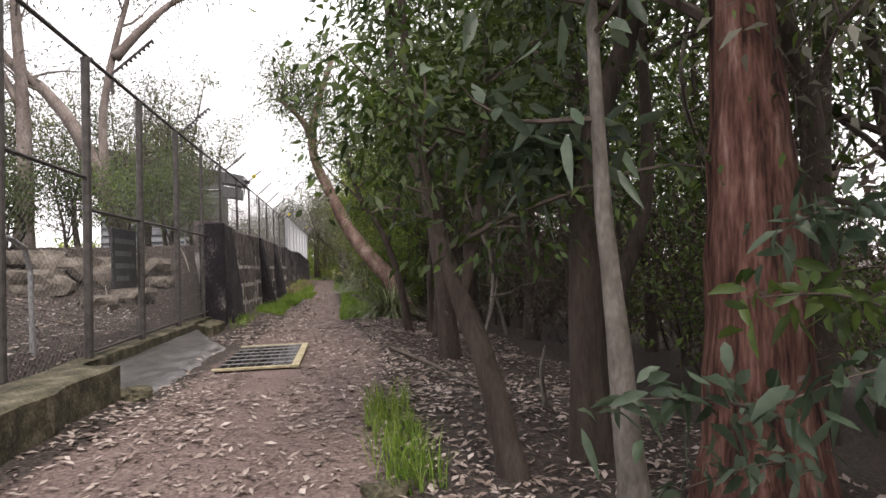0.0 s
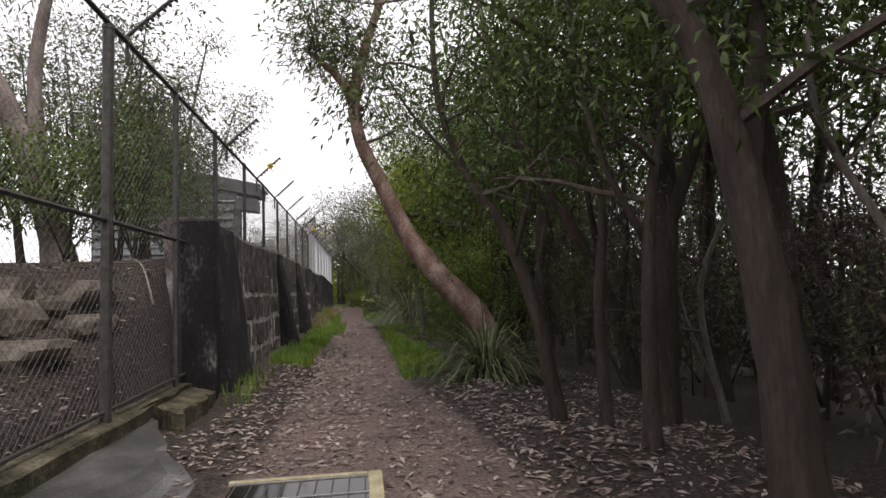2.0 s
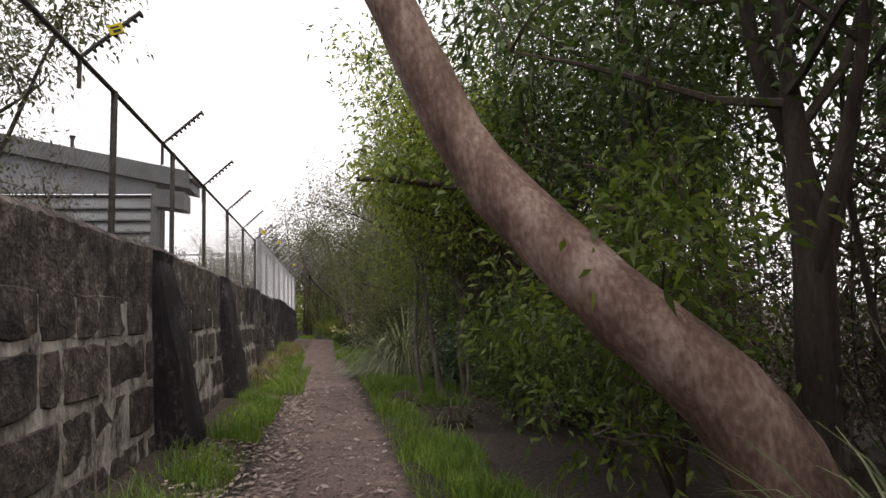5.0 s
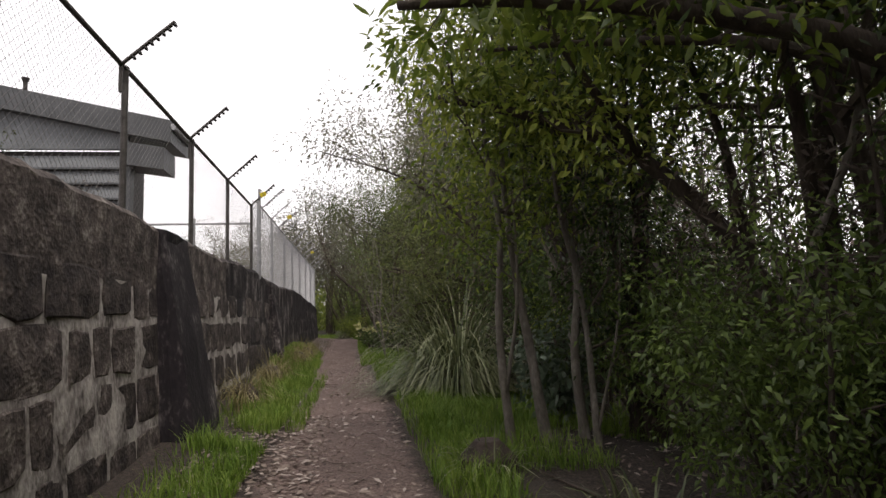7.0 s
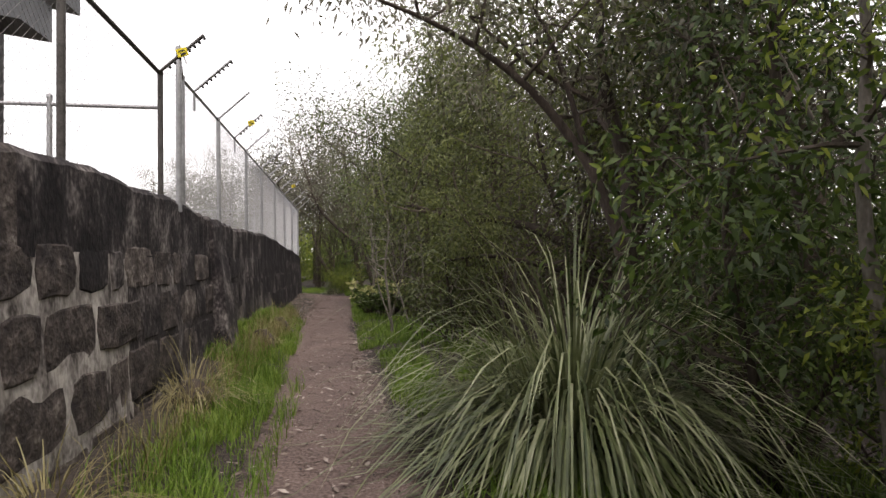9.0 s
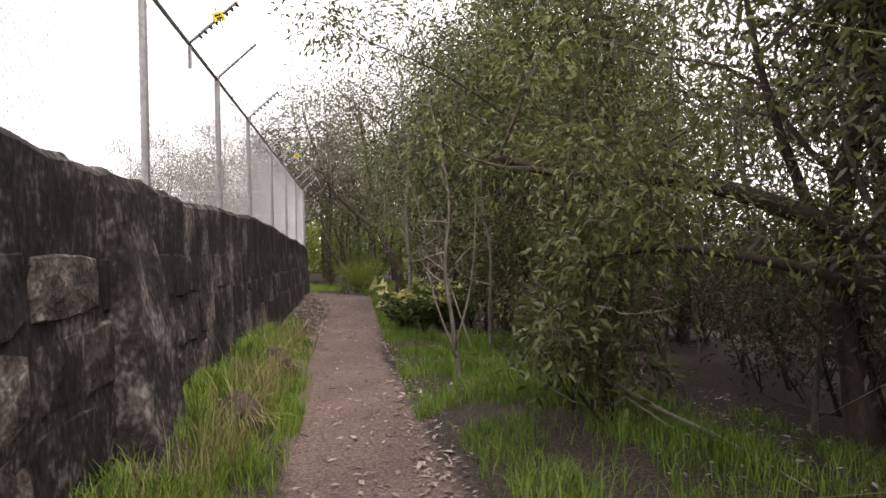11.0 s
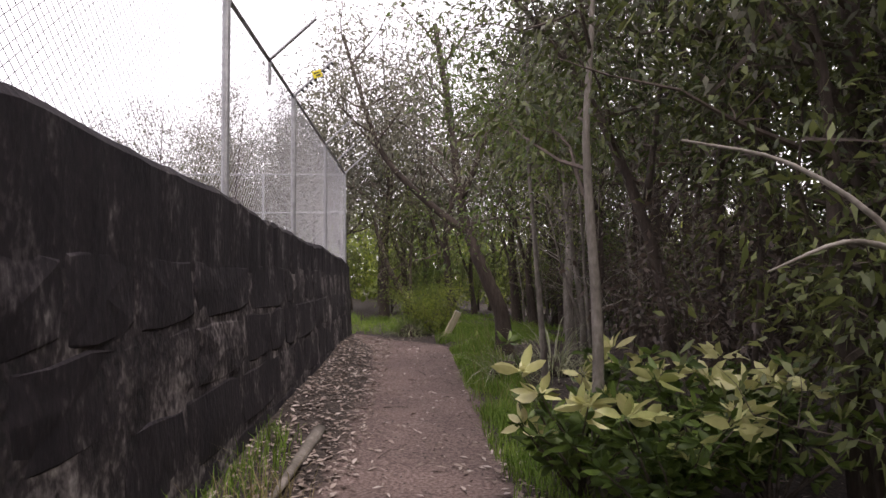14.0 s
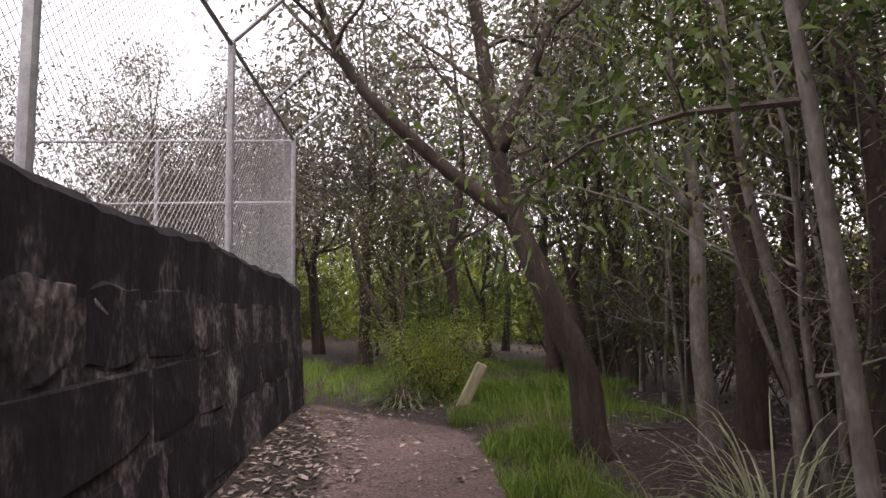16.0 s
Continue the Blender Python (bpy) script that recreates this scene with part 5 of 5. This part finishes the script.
litter("fallen_leaves", [(-1.0, 1.8, -1, 4.5, 2600), (-0.9, 0.0, 3, 6, 800), (0.5, 1.9, 3, 11, 2000), (-1.0, 0.4, 8, 14, 2400), (-0.9, 0.1, 13.5, 22, 2600), (-0.8, 0.9, 10, 22, 1700), (1.4, 3.6, -1, 12, 7000), (-0.5, 0.9, 21, 32, 900),
                         (-1.35, -0.55, 33.5, 43, 2600), (-0.6, 0.6, 32, 45, 700), (0.4, 0.75, 25, 36, 900), (-6, -1.7, 0, 11, 9500), (-1.45, -0.7, 4.8, 9.3, 260), (0.2, 3, 43, 47, 400), (0.9, 4.5, 30, 45, 2600), (2.0, 4.5, 18, 30, 1500)], 0.075, "pale dry gum leaves fallen on path and bank")
litter("small_litter", [(-1.0, 1.8, -1, 22, 7000), (-0.9, 0.8, 22, 45, 2500), (1.7, 7, -1, 20, 7000), (1.0, 5, 24, 45, 9000), (-5, -1.7, 0, 11, 5000)], 0.035, "small broken leaves and bark chips on the ground", M_leaf_brown)


def stick(pts, r, label, material=M_twig):
    tagged(part("fallen_branch", MB().tube(spline(pts, 4), [r * (1 - 0.8 * i / (4 * (len(pts) - 1))) for i in range(4 * (len(pts) - 1) + 1)], 7), material, smooth=True), label, "branch")


sr = random.Random(9)
for i in range(60):
    x, yy, a, ln = sr.uniform(-5.5, -1.8), sr.uniform(1, 11), sr.uniform(0, 3.14), sr.uniform(0.3, 1.2)
    stick([(x + math.cos(a) * ln * t, yy + math.sin(a) * ln * t, height(x + math.cos(a) * ln * t, yy + math.sin(a) * ln * t) + 0.02 + 0.08 * sr.random()) for t in (0, 0.4, 1)] if x + math.cos(a) * ln < -1.75 else [GH(x - ln * t, yy, 0.03 + 0.05 * sr.random()) for t in (0, 0.5, 1)], 0.014, "dead stick lying on the leafy bank", M_twig if i % 3 else M_twig_pale)
for i in range(46):
    yy = sr.uniform(0, 44)
    c, w = path_mid(yy)
    x = c + sr.uniform(-w, w) * 1.1 if i % 2 else sr.uniform(1.6, 3.0)
    a, ln = sr.uniform(0, 3.14), sr.uniform(0.12, 0.4) if i % 2 else sr.uniform(0.4, 1.3)
    pts = [(x + math.cos(a) * ln * t, yy + math.sin(a) * ln * t, height(x + math.cos(a) * ln * t, yy + math.sin(a) * ln * t) + 0.008 + 0.02 * sr.random()) for t in (0, 0.5, 1)]
    stick(pts, 0.005 if i % 2 else 0.014, "thin fallen twig lying in leaf litter")
stick([GH(1.62, 6.6, 0.05), GH(1.95, 5.4, 0.06), GH(2.2, 4.2, 0.05), GH(2.3, 3.3, 0.03)], 0.03, "grey fallen branch edging the leafy bank", M_twig)
stick([(2.35, 29.0, 0.32), (2.6, 28.6, 0.16), (2.75, 28.1, 0.1), (2.85, 27.3, 0.0)], 0.026, "pale dead fallen branch lying in grass", M_twig_pale)
stick([(2.4, 28.95, 0.22), (2.6, 28.4, 0.06), (2.78, 28.0, 0.09)], 0.016, "pale dead fallen branch lying in grass", M_twig_pale)
stick([GH(-0.93, 36.35, 0.0), GH(-0.96, 35.4, 0.03), GH(-0.99, 34.4, 0.0)], 0.06, "weathered log edging the path", M_bark_grey)
stick([GH(1.75, 32.55, 0.0), (1.55, 32.7, 0.75), (1.42, 32.8, 1.2), (1.3, 32.9, 1.6), (1.05, 33.0, 1.85), (0.75, 33.1, 1.95)], 0.02, "bare pale dead branch leaning in the shrubs", M_twig_pale)
stick([(1.3, 32.9, 1.58), (1.05, 32.8, 1.6), (0.8, 32.75, 1.52)], 0.012, "thin bare pale dead branch in the shrubs", M_twig_pale)
stick([(1.42, 32.8, 1.2), (1.75, 32.7, 1.6), (2.1, 32.6, 1.75)], 0.016, "thin bare pale dead branch in the shrubs", M_twig_pale)
stick([(2.55, 3.2, 0.0), (2.42, 2.9, 0.35), (2.4, 2.75, 0.55)], 0.025, "broken pale stick leaning on a trunk", M_twig_pale)


# broad-leaved shrub with cream young leaves
def cream_shrub(x, y, seed, n, h):
    rr, nr = random.Random(seed), np.random.default_rng(seed)
    root = thing("flowering_shrub", "broad-leaved shrub with cream young leaf rosettes", "shrub", "cream-tipped shrubs", at=GH(x, y))
    wood, tips = MB(), []
    for i in range(n):
        a = rr.uniform(0, 6.28)
        p = polyline(rr, (0, 0, 0), (math.cos(a) * 0.7, math.sin(a) * 0.7, 1.0), h * rr.uniform(0.6, 1.15), 5, 0.2)
        wood.tube(p, [0.012 - 0.0018 * k for k in range(6)], 5)
        tips += [p[-1], p[2], p[3], p[4]]
    part("stemwork", wood, M_twig, root)
    for nm, mt, sel, cnt, ln in (("young_foliage", M_leaf_cream, tips[0::12], 11, 0.16), ("foliage", M_leaf, tips[4::12] + tips[8::12] + tips[1::4] + tips[2::4] + tips[3::4], 12, 0.11)):
        c = np.repeat(np.array([tuple(t) for t in sel]), cnt, axis=0)
        out = nr.normal(0, 1, c.shape) * [1, 1, 0.35] + [0, 0, 0.45]
        ob = new(nm, quads_mesh(nm, leaf_verts(nr, c + unit(out) * 0.02, out, ln, ln * 0.36, 0.15, True), 10, LEAF_FACES, mt))
        ob.parent = root
    return root


for x, yy, sd, n, h in ((0.92, 34.95, 1, 22, 0.95), (1.25, 34.5, 2, 22, 0.8), (1.6, 34.95, 3, 22, 0.95), (1.95, 34.6, 5, 20, 0.85)):
    cream_shrub(x, yy, sd, n, h)
for i, (x, yy) in enumerate(((0.3, 43.75), (0.05, 44.0))):
    grow(90 + i, [[GH(x, yy), (x - 0.1, yy, 0.5), (x - 0.3, yy, 1.1)], [GH(x, yy), (x + 0.25, yy, 0.6), (x + 0.35, yy, 1.2)]], 0.03, M_twig, M_leaf_bright, "wispy olive shrub beside the leaning post", "shrub", "shrub", limbs=9, limb_len=0.6, start=0.15, clusters=4, crown_r=0.25, per=30, leaf_len=0.06, leaf_w=0.014)
# leaning timber marker
post = thing("marker_post", "short weathered timber post leaning in the grass", "post", at=(0.5, 43.25, 0.22))
post.rotation_euler = (0, radians(28), 0)
part("shaft", MB().box(-0.07, -0.05, -0.25, 0.07, 0.05, 0.64, 0.014), M_wood, post)
part("cap_cut", MB().box(-0.062, -0.042, 0.641, 0.062, 0.042, 0.65, 0.003), M_sign_back, post, "pale sawn end")

# near foliage hanging into the path
def spray(pts, seed, count, ln, w, material, label, r=0.008):
    rr = np.random.default_rng(seed)
    root = thing("leafy_branch", label, "branch", at=pts[0])
    o = Vector(pts[0])
    P = [p - o for p in spline(pts, 6)]
    part("twig", MB().tube(P, [r * (1 - 0.7 * i / (len(P) - 1)) for i in range(len(P))], 6), M_twig, root)
    c = np.array([tuple(P[k % len(P)]) for k in range(3, 3 + count)]) + rr.normal(0, 0.05, (count, 3))
    out = rr.normal(0, 1, c.shape) + [0, 0, -0.4]
    ob = new("leaves", quads_mesh("leaves", leaf_verts(rr, c, out, ln, w, 0.4, True), 10, LEAF_FACES, material))
    ob.parent = root


spray([(2.6, 2.3, 2.0), (2.3, 2.25, 1.9), (2.0, 2.2, 1.78)], 1, 60, 0.26, 0.075, M_leaf_blue, "branch with broad blue-green leaves over the path")
spray([(2.6, 2.3, 1.85), (2.35, 2.35, 1.72), (2.15, 2.3, 1.6)], 2, 44, 0.26, 0.075, M_leaf_blue, "branch with broad blue-green leaves over the path")
spray([(3.0, 0.6, 0.9), (2.6, 0.5, 1.0), (2.3, 0.55, 1.0)], 3, 60, 0.12, 0.042, M_leaf, "leafy green branch in front of the red trunk")
spray([(2.7, 0.9, 0.5), (2.3, 0.8, 0.62), (1.95, 0.95, 0.6)], 4, 60, 0.14, 0.05, M_leaf_blue, "leafy green branch in front of the red trunk")
spray([(2.9, 0.2, 0.3), (2.4, 0.2, 0.35), (2.0, 0.3, 0.3)], 5, 60, 0.12, 0.042, M_leaf, "leafy green branch in front of the red trunk")

spray([(3.3, 0.9, 1.25), (2.8, 0.7, 1.3), (2.45, 0.6, 1.2)], 6, 60, 0.13, 0.045, M_leaf_blue, "leafy green branch in front of the red trunk")
spray([(3.2, 0.5, 0.7), (2.7, 0.4, 0.78), (2.3, 0.4, 0.7)], 7, 60, 0.13, 0.045, M_leaf_blue, "leafy green branch in front of the red trunk")
spray([(2.9, 1.0, 0.25), (2.6, 0.9, 0.32), (2.25, 1.0, 0.2)], 8, 50, 0.13, 0.045, M_leaf_blue, "leafy green branch in front of the red trunk")


# ---------- beyond the fence ----------
def build_shed():
    s = thing("louvred_building", "grey louvred building with a dark overhanging roof", "building", at=(-4.45, 27.85, 1.5))
    part("wall", MB().box(-5.5, 0.06, 0, 0.0, 0.9, 3.6, 0.02), M_iron, s)
    for i in range(10):
        z = 0.15 + i * 0.34
        slat = [(z, 0.05), (z - 0.05, -0.1), (z - 0.01, -0.11), (z + 0.27, 0.0), (z + 0.27, 0.05)]
        v = [(x, y, zz) for x in (-5.4, -0.1) for zz, y in slat]
        part("louvre", MB().add(v, [(0, 1, 2, 3, 4), (9, 8, 7, 6, 5)] + [(k, k + 5, (k + 1) % 5 + 5, (k + 1) % 5) for k in range(5)]), M_clad, s)
    part("corner_post", MB().box(-0.12, -0.14, 0, 0.08, 0.05, 3.6, 0.015), M_roof, s)
    # roof falls toward the path, with a deep boxed overhang
    def slab(x0, z0, x1, z1, y0, y1, t0, t1):
        return MB().add([(x0, y0, z0), (x1, y0, z1), (x1, y0, z1 - t1), (x0, y0, z0 - t0), (x0, y1, z0), (x1, y1, z1), (x1, y1, z1 - t1), (x0, y1, z0 - t0)],
                        [(0, 1, 2, 3), (7, 6, 5, 4), (0, 4, 5, 1), (1, 5, 6, 2), (2, 6, 7, 3), (3, 7, 4, 0)])
    part("roof", slab(-5.9, 5.65, 0.95, 4.2, -0.35, 1.0, 0.5, 0.5), M_roof, s)
    part("eave_panel", slab(0.0, 3.72, 0.8, 3.6, -0.3, 0.5, 0.5, 0.5), M_roof, s)
    part("gable_panel", slab(-5.6, 5.1, 0.0, 3.9, -0.12, -0.02, 1.5, 0.3), M_clad, s)
    part("gutter", MB().tube([(1.0, -0.35, 4.05), (1.0, 1.0, 4.05)], 0.07, 8), M_steel, s)
    part("vent_pipe", MB().tube([(-2.4, 0.4, 4.6), (-2.4, 0.4, 5.3), (-2.4, 0.4, 5.4)], [0.05, 0.05, 0.09], 8), M_iron, s)


build_shed()


def build_wheel():
    w = thing("old_iron_wheel", "rusted iron spoked wheel on the bank behind the fence", "wheel", at=(-5.2, 10.6, height(-5.2, 10.6) + 0.42))
    w.rotation_euler = (0, 0, radians(35))
    ring = [(0.45 * math.cos(k * 0.2618), 0, 0.45 * math.sin(k * 0.2618)) for k in range(25)]
    part("rim", MB().tube(ring, 0.035, 8), M_iron, w)
    part("hub", MB().tube([(0, -0.08, 0), (0, 0.08, 0)], 0.08, 10), M_iron, w)
    for k in range(8):
        a = k * math.pi / 4
        part("spoke", MB().tube([(0.06 * math.cos(a), 0, 0.06 * math.sin(a)), (0.43 * math.cos(a), 0, 0.43 * math.sin(a))], 0.016, 6), M_iron, w)


build_wheel()
frame_rail = thing("pipe_handrail", "low bent grey pipe handrail behind the fence", "rail")
part("rail", MB().tube([(-1.9, 1.5, 1.55), (-1.9, 4.6, 1.5), (-1.9, 4.85, 1.42), (-1.9, 4.95, 1.2), (-1.9, 4.98, 0.2)], 0.025, 8), M_steel, frame_rail)
for i, (x, yy, sx) in enumerate(((-3.0, 9.6, 0.6), (-3.7, 9.0, 0.5), (-2.4, 10.0, 0.42), (-4.2, 9.9, 0.5), (-2.35, 9.0, 0.3), (-2.1, 9.6, 0.25), (-2.7, 8.5, 0.3), (-0.92, 4.75, 0.14), (-0.85, 4.55, 0.1), (-1.02, 4.6, 0.12), (1.2, 1.75, 0.12))):
    bm = bmesh.new()
    bmesh.ops.create_icosphere(bm, subdivisions=3, radius=1.0)
    for v in bm.verts:
        n1 = noise.noise(v.co * 1.3 + Vector((i * 7.1, 0, 0))) * 0.5 + noise.noise(v.co * 4 + Vector((0, i * 3.3, 0))) * 0.14
        q = v.co * (1 + n1)
        v.co = Vector((q.x * sx, q.y * sx * 0.75, max(-0.6, min(0.62, q.z * 0.9)) * sx * 0.75))
    me = bpy.data.meshes.new("rock")
    bm.to_mesh(me)
    bm.free()
    me.materials.append(M_rock if i < 7 else M_moss)
    ob = new("rock", me)
    ob.location = GH(x, yy, 0.12 * sx)
    tagged(ob, "rough weathered sandstone rock lying on the bank" if i < 7 else "small mossy stone at the path's edge", "rock", "rocks")
